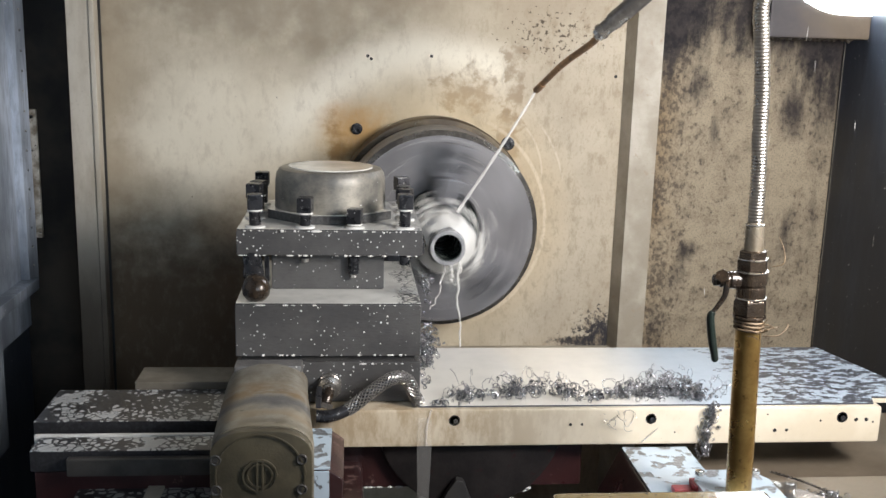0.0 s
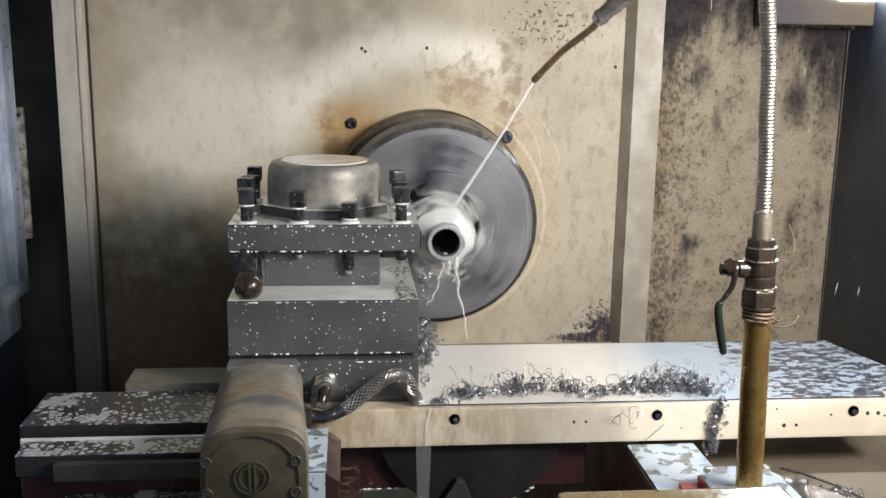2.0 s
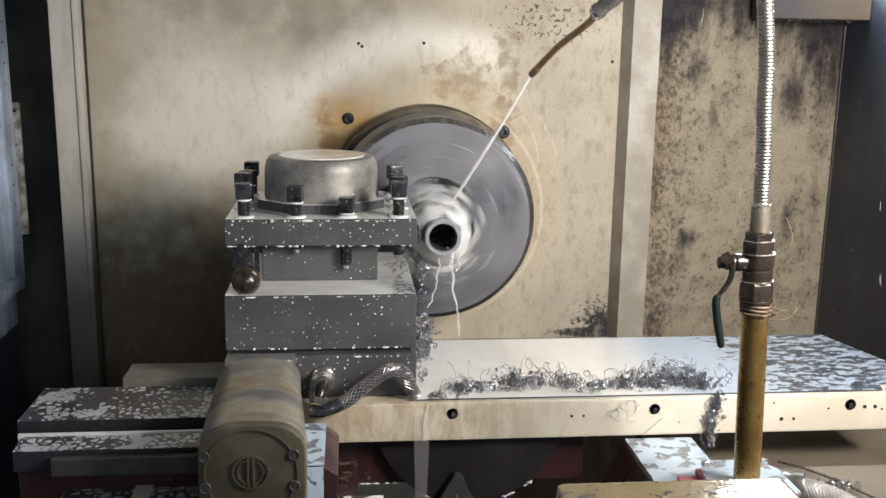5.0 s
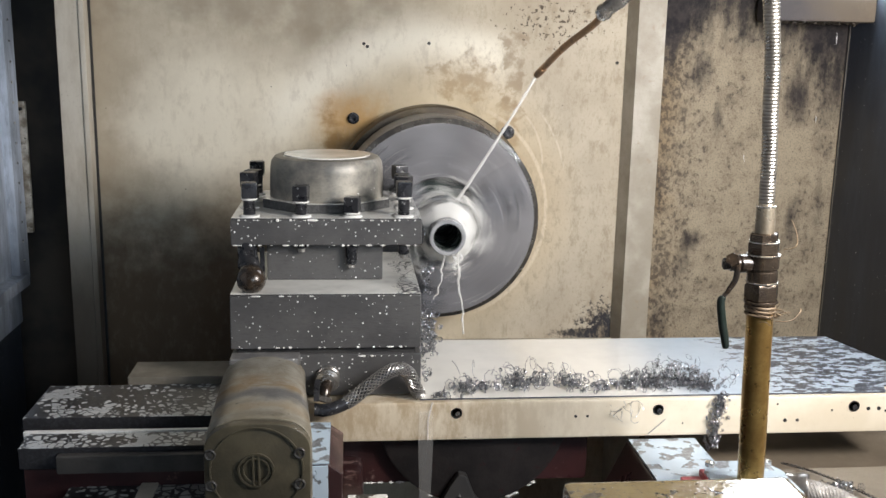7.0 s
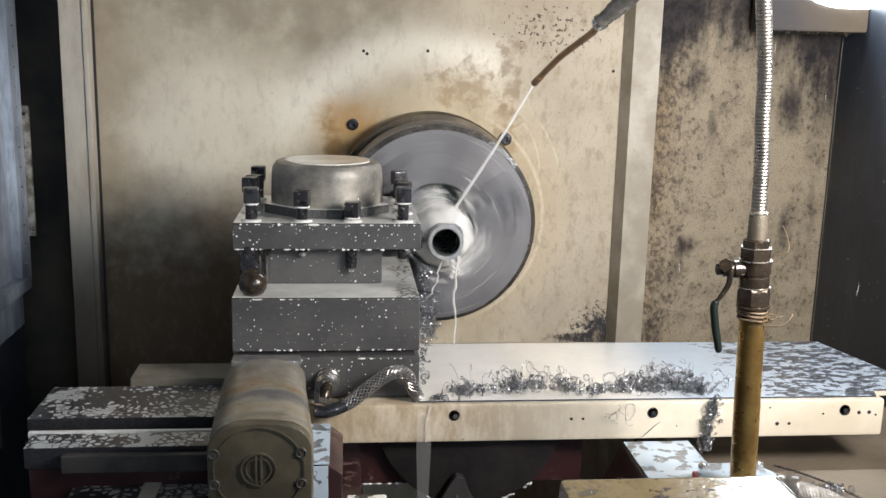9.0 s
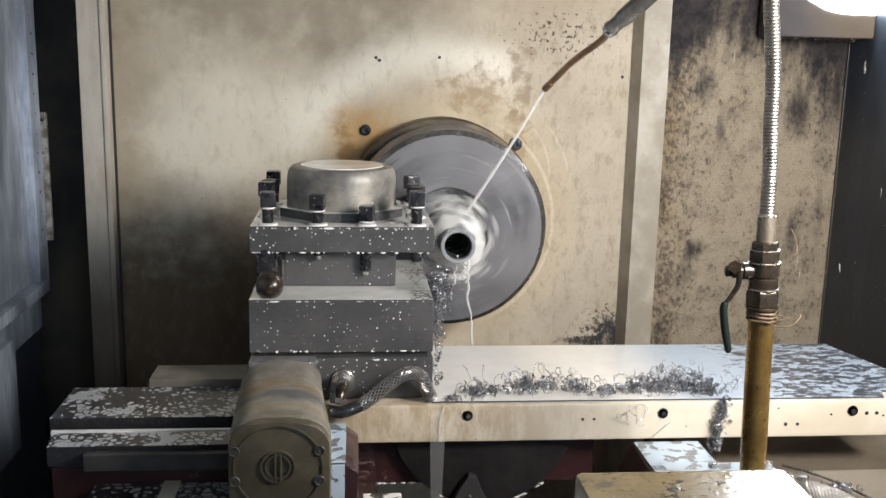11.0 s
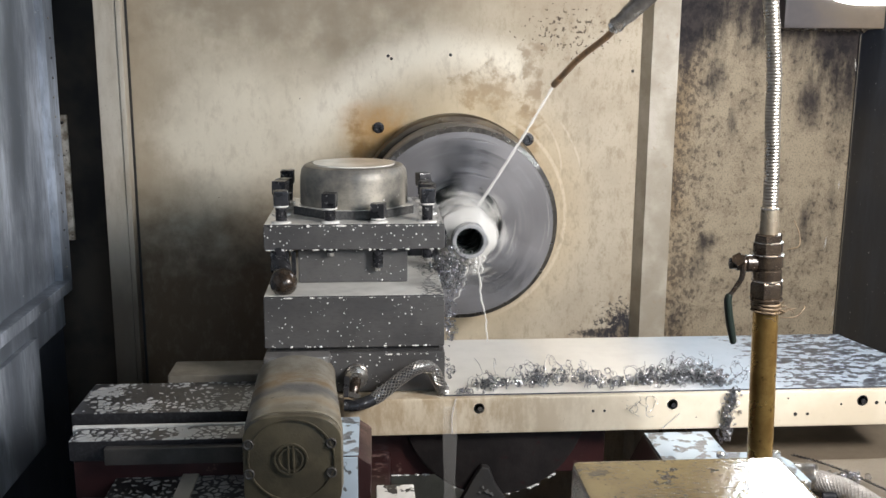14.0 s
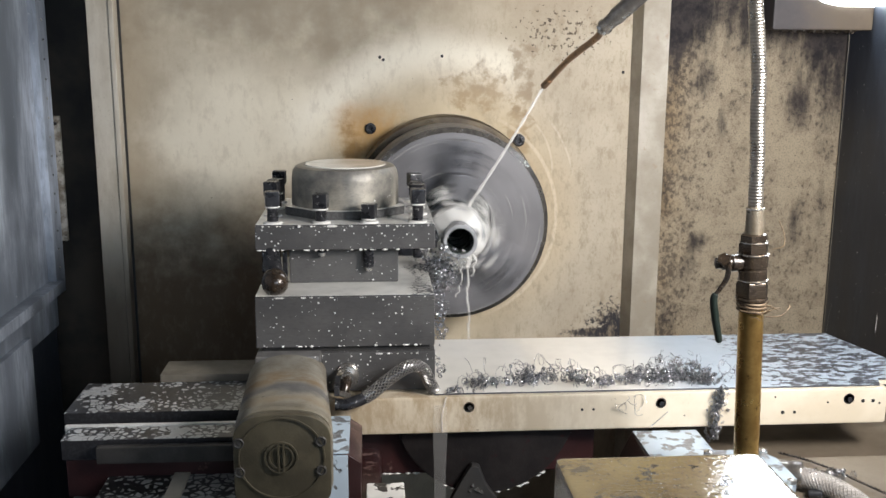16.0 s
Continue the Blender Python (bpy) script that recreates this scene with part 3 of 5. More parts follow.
structure("trim_left", box(-0.512, -0.4802, -0.022, -0.001, 0.55, 2.1, 0.003), EDGE, "worn cream vertical edge strip on the headstock panel", "trim")
structure("trim_gap", box(-0.4722, -0.4690, -0.003, -0.001, 0.55, 2.1), BLACK, "black strip painting the shade in the gap beside the edge strip", "trim")
structure("trim_bead", box(-0.4800, -0.4725, -0.025, -0.001, 0.55, 2.1, 0.002), EDGE, "narrow cream bead along the edge strip", "trim")
structure("trim_right", outline([(0.289, -0.001), (0.298, -0.028), (0.337, -0.032), (0.341, -0.001)], 1.55, "z", 0.55), STUD, "worn cream folded upright beside the headstock panel", "trim")
structure("trim_sill", box(-0.02, 0.30, -0.012, -0.001, 0.885, 0.893, 0.002), STUD, "thin cream lip along the bottom of the panel", "trim")
structure("wall_back", box(0.341, 0.95, 0.012, 0.06, 0.55, 2.1), SIDE, "cream back wall blackened by ragged grime", "wall")
structure("wall_right", outline([(0.632, 0.010), (0.655, -0.40), (0.70, -1.20), (0.74, -1.20), (0.70, -0.40), (0.68, 0.010)], 1.55, "z", 0.55), SHEET, "dark blue-grey sheet metal side wall with streaks", "wall")
structure("trim_seam", rod((0.6325, 0.006, 0.56), (0.6325, 0.006, 1.37), 0.0009, seg=8), DIMCREAM, "pale seam in the corner of the walls", "trim")
structure("wall_back_left", box(-0.85, -0.512, 0.10, 0.14, 0.55, 2.1), GRIMEBROWN, "dark recess with a grimy brown surface beside the headstock panel", "wall")
structure("floor_pan", box(-0.85, 0.95, -1.35, 0.14, 0.50, 0.55), BLACK, "dark oily chip pan below the machine", "floor")
structure("ceiling", box(-0.85, 0.95, -0.62, 0.14, 2.10, 2.14), GREY, "grey sheet roof of the machine", "ceiling")
structure("floor", box(-3.0, 3.0, -4.2, 2.0, -0.06, 0.0), GREY, "grey workshop floor", "floor")
structure("wall_workshop_back", box(-3.0, 3.0, -4.3, -4.2, 0.0, 3.2), GREY, "plain grey workshop wall", "wall")
structure("wall_workshop_left", box(-3.1, -3.0, -4.3, 2.0, 0.0, 3.2), GREY, "plain grey workshop wall", "wall")
structure("wall_workshop_right", box(3.0, 3.1, -4.3, 2.0, 0.0, 3.2), GREY, "plain grey workshop wall", "wall")
structure("ceiling_workshop", box(-3.1, 3.1, -4.3, 2.0, 3.2, 3.3), GREY, "plain grey workshop ceiling", "ceiling")
# unseen glowing pane and its frame, added to go with the fill lamp
structure("fill_pane", outline([(0.05, 1.35), (1.75, 1.35), (1.75, 2.65), (0.05, 2.65)], 0.03, "y", -4.198), PANE, "unseen glowing pane added behind the fill lamp", "window")
structure("fill_pane_frame", merged(merged(box(0.0, 1.8, -4.198, -4.13, 1.28, 1.35), box(0.0, 1.8, -4.198, -4.13, 2.65, 2.72)), merged(box(-0.02, 0.05, -4.198, -4.13, 1.28, 2.72), box(1.75, 1.82, -4.198, -4.13, 1.28, 2.72))), GREY, "grey frame added round the unseen glowing pane", "window frame")
structure("machine_base", box(-0.9, 1.0, -1.30, 0.2, 0.0, 0.498, 0.01), GREY, "grey cast machine base", "machine base")


def sliding_door():
    door = thing("sliding_door", (-0.60, -0.5, 0.56), "dark blue-grey sheet metal machine door with milky streaks", "door")
    part("panel", box(-0.625, -0.590, -1.05, -0.004, 0.985, 2.05), DOOR, door)
    part("lower_panel", box(-0.625, -0.592, -1.05, -0.004, 0.56, 0.984), SHEET, door, "dark lower panel")
    part("edge_frame", box(-0.595, -0.578, -0.030, 0.012, 0.99, 2.05, 0.002), DOOR, door)
    for y in (-0.30, -0.62):
        part("stile", box(-0.595, -0.582, y, y + 0.035, 1.005, 2.05, 0.002), DOOR, door)
    part("rail", box(-0.598, -0.570, -1.05, -0.015, 0.985, 1.002, 0.002), DOOR, door, "pale worn ledge")
    part("rail", box(-0.596, -0.584, -1.05, -0.015, 0.93, 0.98, 0.002), DOOR, door)
    part("kick_plate", box(-0.586, -0.576, -0.36, -0.16, 0.80, 0.955, 0.002), DOOR, door)
    part("guide_strip", box(-0.592, -0.5785, 0.04, 0.048, 1.05, 1.243, 0.002), SCRAPED, door, "scraped cream guide strip")
    part("guide_screw", rod((-0.5845, 0.0395, 1.232), (-0.5845, 0.036, 1.232), 0.0026, seg=10), BOLT, door)
    for i in range(16):
        part("rivet", rod((-0.579, -0.012, 1.02 + i * 0.028), (-0.5765, -0.012, 1.02 + i * 0.028), 0.0018, seg=8), STEEL, door)


def machine_light():
    lamp = thing("machine_light", (0.70, 0.0, 1.375), "beige lamp housing with a glaring white rounded lens", "lamp")
    frame_line = [(0.95, 1.3755), (0.95, 1.76), (0.484, 1.76), (0.484, 1.3755)]
    part("housing", outline(frame_line, 0.060, "y", -0.055, 0.005), HOUSING, lamp)
    rng = random.Random(3)
    bm = bmesh.new()
    for i in range(46):
        x, h = rng.uniform(0.492, 0.63), rng.uniform(0.0008, 0.0035)
        rod((x, -0.052 + rng.uniform(0, 0.03), 1.3757 - h), (x, -0.052 + rng.uniform(0, 0.03), 1.377), rng.uniform(0.0006, 0.0022), rng.uniform(0.002, 0.004), 6, 0.0, bm)
    tagged(part("grime_fringe", bm, GRIMEBROWN, lamp, "sooty beads hanging on the lower edge"), kind="stuff")
    lens = [(0.93, 1.410), (0.93, 1.69), (0.497, 1.69), (0.490, 1.53), (0.494, 1.475), (0.508, 1.444), (0.535, 1.427), (0.558, 1.416), (0.580, 1.411), (0.60, 1.410)]
    part("lens", outline(lens, 0.001, "y", -0.0564), LENS, lamp, "glowing white lens")


def flange():
    f = thing("spindle_flange", (SPIN.x, 0, SPIN.z), "oily brown steel spindle flange ring with bolts", "flange")
    part("ring", lathe([(0.1440, 0.0), (0.1440, 0.036), (0.142, 0.040), (0.115, 0.040), (0.112, 0.05), (0.10, 0.05)], (SPIN.x, -0.001, SPIN.z), (0, -1, 0), 96), FLANGE, f)
    for k in range(9):
        a = radians(100 + 40 * k)
        p = Vector((SPIN.x + 0.1350 * math.cos(a), -0.041, SPIN.z + 0.1350 * math.sin(a)))
        part("bolt", lathe([(0.006, 0), (0.006, 0.002), (0.004, 0.002), (0.0035, 0.0005), (0.001, 0.0005)], p, (0, -1, 0), 16), FLANGE, f)


def wall_bolts():
    for x, z, r in ((-0.108, 1.227, 0.0065), (0.118, 1.209, 0.0078)):
        b = thing("panel_bolt", (x, 0, z), "dark oily socket screw in the headstock panel", "bolt", "bolts of the headstock panel")
        part("head", lathe([(r, 0), (r, 0.006), (r - 0.001, 0.007), (r * 0.55, 0.007), (r * 0.5, 0.002), (0.0005, 0.002)], (x, -0.0005, z), (0, -1, 0), 20), BOLT, b)
        part("washer", lathe([(r * 1.3, 0), (r * 1.3, 0.0012), (r, 0.0015)], (x, -0.0005, z), (0, -1, 0), 20), BOLT, b)
    for x, z in ((0.277, 1.312), (-0.088, 1.329), (-0.093, 1.333), (0.0, 1.335)):
        b = thing("panel_hole", (x, 0, z), "small dark screw hole in the panel", "hole", "screw holes of the panel")
        part("rim", lathe([(0.0024, 0), (0.0024, 0.0008), (0.0008, 0.0008)], (x, -0.0005, z), (0, -1, 0), 10), BLACK, b)


def chuck():
    c = thing("lathe_chuck", SPIN, "spinning grey steel three-jaw lathe chuck", "chuck")
    R = 0.1355
    part("body", lathe([(0.056, 0.004), (0.056, 0.044), (0.058, 0.046), (0.062, 0.046), (R - 0.0065, 0.046), (R - 0.0005, 0.040), (R, 0.039), (R, -0.045), (R - 0.003, -0.048), (R - 0.02, -0.048)], SPIN + Vector((0, 0.046, 0)), (0, -1, 0), 120), CHUCK, c)
    # brighter steel ring, added to give the rim its lamp highlight
    part("chamfer", lathe([(R - 0.0068, 0.0461), (R - 0.0066, 0.0466), (R + 0.0002, 0.0398), (R + 0.0003, 0.0385)], SPIN + Vector((0, 0.046, 0)), (0, -1, 0), 120, close=False), DULLSTEEL, c, "chamfer ring in brighter steel for the rim's highlight")
    part("bore", lathe([(0.0558, 0.0), (0.0558, 0.012), (0.001, 0.012)], SPIN + Vector((0, 0.035, 0)), (0, -1, 0), 40), BORE, c, "dark open bore")
    for k in range(3):
        turn = Matrix.Translation(SPIN) @ Matrix.Rotation(radians(120 * k + 8), 4, "Y") @ Matrix.Translation(-SPIN)
        bm = outline([(-0.019, 0.043), (-0.010, 0.0425), (0.010, 0.0425), (0.019, 0.046), (0.019, 0.118), (0.016, 0.121), (-0.016, 0.121), (-0.019, 0.118)], 0.028, "y", -0.032, 0.0015)
        box(-0.017, 0.017, -0.058, -0.030, 0.043, 0.078, 0.002, 2, bm)
        bmesh.ops.transform(bm, matrix=Matrix.Translation(SPIN), verts=bm.verts[:])
        bmesh.ops.transform(bm, matrix=turn, verts=bm.verts[:])
        jaw = part("jaw", bm, JAW, c)
        for r in (0.090, 0.108):
            p = SPIN + Vector((0, -0.0315, r))
            bm = lathe([(0.0065, 0), (0.0065, 0.003), (0.004, 0.003), (0.0035, 0.0005), (0.0005, 0.0005)], p, (0, -1, 0), 16)
            bmesh.ops.transform(bm, matrix=turn, verts=bm.verts[:])
            part("screw", bm, BOLT, jaw)
    for k in range(3):
        a = radians(120 * k + 65)
        p = SPIN + Vector((0.10 * math.cos(a), 0.0005, 0.10 * math.sin(a)))
        part("mounting_screw", lathe([(0.009, 0), (0.009, 0.0015), (0.006, 0.0015), (0.0055, -0.003), (0.0005, -0.003)], p, (0, -1, 0), 18), BOLT, c)
    return c


def workpiece():
    w = thing("workpiece", SPIN, "turned steel bush wet with milky coolant, bored through", "workpiece")
    part("tube", lathe([(0.0172, -0.02), (0.0172, 0.119), (0.0180, 0.120), (0.0212, 0.120), (0.0222, 0.119), (0.0226, 0.104), (0.025, 0.098), (0.033, 0.090), (0.0365, 0.084), (0.037, -0.02), (0.0172, -0.02)], SPIN, (0, -1, 0), 64, close=False), PART, w)
    part("bore_wall", lathe([(0.0170, -0.018), (0.0170, 0.114), (0.0165, 0.114), (0.0165, -0.01), (0.001, -0.01)], SPIN, (0, -1, 0), 48, close=False), BORE, w, "dark wet bore")
    return w


def spray():
    """Flung coolant that turns with the work: many thin drops and strands."""
    rng = random.Random(4)
    s = thing("coolant_spray", SPIN, "white milky coolant flung off the spinning work", "liquid", kind="stuff")
    bm = bmesh.new()
    for i in range(90):
        a, r = rng.uniform(0, 6.283), 0.037 + abs(rng.gauss(0, 0.010))
        y = -rng.uniform(0.012, 0.10)
        n = rng.uniform(0.004, 0.016)
        pts = []
        for k in range(5):
            b, q = a + k * n / r / 4, r + k * n * 0.12
            pts.append(SPIN + Vector((q * math.cos(b), y, q * math.sin(b))))
        w = rng.uniform(0.0006, 0.0022)
        tube(pts, lambda k, w=w: w * (0.3 + math.sin(0.5 + k * 0.6)), 5, bm)
    for i in range(16):
        a, y = rng.uniform(0, 6.283), -rng.uniform(0.05, 0.09)
        pts = [SPIN + Vector(((0.036 + 0.005 * k) * math.cos(a + 0.05 * k), y, (0.036 + 0.005 * k) * math.sin(a + 0.05 * k))) for k in range(7)]
        tube(pts, lambda k: 0.0024 - 0.0003 * k, 6, bm)
    for i in range(34):
        a, r = rng.uniform(0, 6.283), rng.uniform(0.045, 0.13)
        p = SPIN + Vector((r * math.cos(a), -rng.uniform(0.001, 0.006), r * math.sin(a)))
        q = p + Vector((-math.sin(a), 0, math.cos(a))) * rng.uniform(0.004, 0.02)
        tube([p, (p + q) / 2, q], lambda k: (0.0004, 0.0013, 0.0004)[k], 5, bm)
    part("drops", bm, HAZE, s)
    bm = lathe([(0.0235, 0.105), (0.029, 0.097), (0.0365, 0.090), (0.0395, 0.080), (0.0390, 0.066), (0.0380, 0.056)], SPIN, (0, -1, 0), 56, close=False)
    for v in bm.verts:
        d = v.co - SPIN
        k = 1 + 0.20 * noise.noise(v.co * 70.0) + 0.10 * noise.noise(v.co * 190.0)
        v.co = SPIN + Vector((d.x * k, d.y, d.z * k))
    part("film", bm, FILM, s, "ragged white film round the work")
    return s


# ---- the carriage ----
def square_bolt(x, y, z, lift, parent):
    b = part("clamp_bolt", rod((x, y, z), (x, y, z + lift), 0.0062, seg=16), BOLT, parent, "square-headed black clamping bolt")
    part("wet_ring", lathe([(0.0115, 0), (0.0105, 0.0016), (0.007, 0.0024)], (x, y, z), (0, 0, 1), 18), MILK, b)
    turn = random.Random(int(1000 * (x + 3 * y))).uniform(-25, 25)
    bm = box(-0.0082, 0.0082, -0.0082, 0.0082, 0, 0.017, 0.0016)
    bmesh.ops.transform(bm, matrix=pose(x, y, z + lift, 0, 0, turn), verts=bm.verts[:])
    part("head", bm, BOLT, b)
    part("collar", lathe([(0.0082, 0), (0.0090, 0.0008), (0.0082, 0.0020), (0.007, 0.0020)], (x, y, z + lift - 0.0020), (0, 0, 1), 18), MILK, b)
    part("thread", tube([(x + 0.0062 * math.cos(k * 0.7), y + 0.0062 * math.sin(k * 0.7), z + 0.002 + k * (lift - 0.006) / 60) for k in range(60)], 0.0008, 4), BOLT, b)


def tool_post():
    t = thing("tool_post", (-0.138, -0.33, 0.966), "dark steel four-way tool post splashed with milky coolant", "tool post")
    foot = part("foot", box(-0.238, -0.038, -0.433, -0.23, 0.9665, 1.0125, 0.0015), POST, t)
    part("shim", box(-0.237, -0.166, -0.458, -0.434, 0.985, 1.0165, 0.0025), SHIM, foot, "bright steel bracket wet on top")
    part("base", box(-0.238, -0.0385, -0.433, -0.226, 1.019, 1.0765, 0.0015), POST, t)
    part("base_seam", box(-0.232, -0.044, -0.428, -0.232, 1.0125, 1.019), BLACK, t)
    part("base_top", box(-0.2375, -0.039, -0.4325, -0.2265, 1.0765, 1.0785, 0.0008), POSTTOP, t, "top covered with milky coolant film")
    part("core", box(-0.204, -0.0775, -0.372, -0.245, 1.0785, 1.120, 0.002), POST, t)
    part("head_plate", box(-0.2405, -0.0355, -0.390, -0.192, 1.1215, 1.149, 0.0018), POST, t)
    part("head_top", box(-0.2398, -0.0362, -0.3893, -0.1927, 1.149, 1.151, 0.0009), POSTTOP, t, "top covered with milky coolant film")
    octo = [(-0.140 + 0.0775 * math.cos(radians(22.5 + 45 * i)), -0.292 + 0.0775 * math.sin(radians(22.5 + 45 * i))) for i in range(8)]
    part("cap_flange", outline(octo, 0.0105, "z", 1.151, 0.0012), POSTTOP, t, "octagonal flange wet with coolant")
    cap = part("cap", lathe([(0.0655, 0), (0.0648, 0.032), (0.0635, 0.040), (0.0600, 0.0452), (0.055, 0.0470), (0.050, 0.0465), (0.001, 0.0465)], (-0.140, -0.292, 1.1615), (0, 0, 1), 64), CAP, t, "worn round cast cap")
    part("wet_top", lathe([(0.050, 0), (0.049, 0.0012), (0.001, 0.0014)], (-0.140, -0.292, 1.208), (0, 0, 1), 48), POSTTOP, cap, "milky film on the cap")
    for x, lift in ((-0.221, 0.020), (-0.166, 0.017), (-0.111, 0.005), (-0.055, 0.022)):
        square_bolt(x, -0.378, 1.151, lift, t)
    for y, lift in ((-0.325, 0.024), (-0.275, 0.02), (-0.225, 0.024)):
        square_bolt(-0.226, y, 1.151, lift, t)
        square_bolt(-0.052, y, 1.151, lift - 0.004, t)
    # clamp screws that come out below the head plate
    for x, y, l in ((-0.112, -0.378, 0.022), (-0.166, -0.378, 0.004), (-0.055, -0.382, 0.010)):
        s = part("screw_end", rod((x, y, 1.120 - l), (x, y, 1.120), 0.006, seg=14, bevel=0.001), BOLT, t)
        part("tip", rod((x, y, 1.120 - l - 0.004), (x, y, 1.120 - l), 0.004, seg=12), STEEL, s)
    part("screw_end", rod((-0.226, -0.380, 1.100), (-0.226, -0.380, 1.120), 0.008, seg=14, bevel=0.001), BOLT, t)
    rng = random.Random(31)
    bm = bmesh.new()
    for y, z, x0, x1, n in ((-0.3905, 1.1215, -0.238, -0.038, 34), (-0.3905, 1.149, -0.238, -0.038, 30), (-0.4335, 1.0205, -0.236, -0.042, 26), (-0.4335, 1.0765, -0.236, -0.042, 22), (-0.4335, 1.0105, -0.15, -0.042, 10)):
        for i in range(n):
            x, r = rng.uniform(x0, x1), abs(rng.gauss(0, 0.0005)) + 0.0004
            long = rng.choice((1, 1, 1, 1, 1.6, 4.0))
            tube([(x - r * long, y, z), (x - r * long * 0.5, y - 0.0004, z), (x + r * long * 0.5, y - 0.0004, z), (x + r * long, y, z)], lambda k, r=r: r * (0.3, 1, 1, 0.3)[k], 6, bm)
    tagged(part("coolant_film", bm, MILK, t, "milky beads hanging on the edges"), kind="stuff")
    # coolant elbow with a ball end
    elbow = part("coolant_elbow", tube(smooth_line([(-0.224, -0.382, 1.118), (-0.222, -0.392, 1.108), (-0.218, -0.412, 1.098)], 6), 0.0105, 14), BOLT, t, "black coolant elbow")
    part("ball", lathe([(0.004, -0.0155), (0.010, -0.0125), (0.0142, -0.006), (0.0152, 0.001), (0.0140, 0.007), (0.0105, 0.0118), (0.006, 0.0145), (0.001, 0.0155)], (-0.2165, -0.420, 1.0915), (0.1, -0.6, -0.8), 28), OILBROWN, elbow, "oily brown ball end")
    part("nut", lathe([(0.0115, 0), (0.0115, 0.010), (0.009, 0.011)], (-0.222, -0.391, 1.104), (0.1, -0.75, -0.5), 6), BOLT, elbow)
    part("screw", rod((-0.210, -0.424, 1.098), (-0.208, -0.428, 1.100), 0.003, seg=12), BOLT, elbow)
    part("clip", box(-0.2105, -0.2055, -0.386, -0.378, 1.088, 1.118, 0.001), BOLT, t)
    # tool shank that points at the work
    tool = part("tool_holder", box(-0.052, -0.024, -0.262, -0.238, 1.096, 1.119, 0.0015), BOLT, t, "black boring tool holder")
    part("insert", outline([(-0.024, 1.100), (-0.0205, 1.106), (-0.0225, 1.114), (-0.028, 1.112)], 0.006, "y", -0.256), STEEL, tool)
    # fitting and braided hose at the foot
    fit = part("hose_fitting", lathe([(0.0125, 0), (0.0125, 0.004), (0.010, 0.006), (0.010, 0.010), (0.0125, 0.012), (0.0125, 0.016), (0.008, 0.018), (0.007, 0.022), (0.001, 0.022)], (-0.137, -0.433, 0.988), (0, -1, 0), 24), DULLSTEEL, t, "wet steel pipe fitting")
    part("elbow", tube(smooth_line([(-0.137, -0.452, 0.987), (-0.139, -0.462, 0.983), (-0.142, -0.468, 0.973)], 5), 0.0060, 14), OILBROWN, fit)
    part("collar", lathe([(0.0075, 0), (0.0085, 0.001), (0.0085, 0.005), (0.0075, 0.006)], (-0.1405, -0.466, 0.978), (-0.3, -0.4, -1), 6), DULLSTEEL, fit)
    line = smooth_line([(-0.150, -0.478, 0.968), (-0.136, -0.478, 0.968), (-0.115, -0.474, 0.975), (-0.090, -0.468, 0.993), (-0.070, -0.463, 1.004), (-0.054, -0.456, 1.000), (-0.044, -0.448, 0.978), (-0.040, -0.446, 0.970)], 16)
    hose = part("hose", tube(line, 0.0066, 16), BOLT, t, "dark hose under a steel braid")
    for hand in (1, -1):
        for s in range(10):
            pts = []
            for i, p in enumerate(line[30:]):
                d = (line[min(i + 31, len(line) - 1)] - line[i + 29]).normalized()
                u = d.cross(Vector((0, 1, 0.2))).normalized()
                w = d.cross(u)
                a = hand * i * 0.22 + s * 0.628
                pts.append(p + (u * math.cos(a) + w * math.sin(a)) * 0.0068)
            part("braid_wire", tube(pts, 0.0006, 4), BRAID, hose, "steel wire braid")


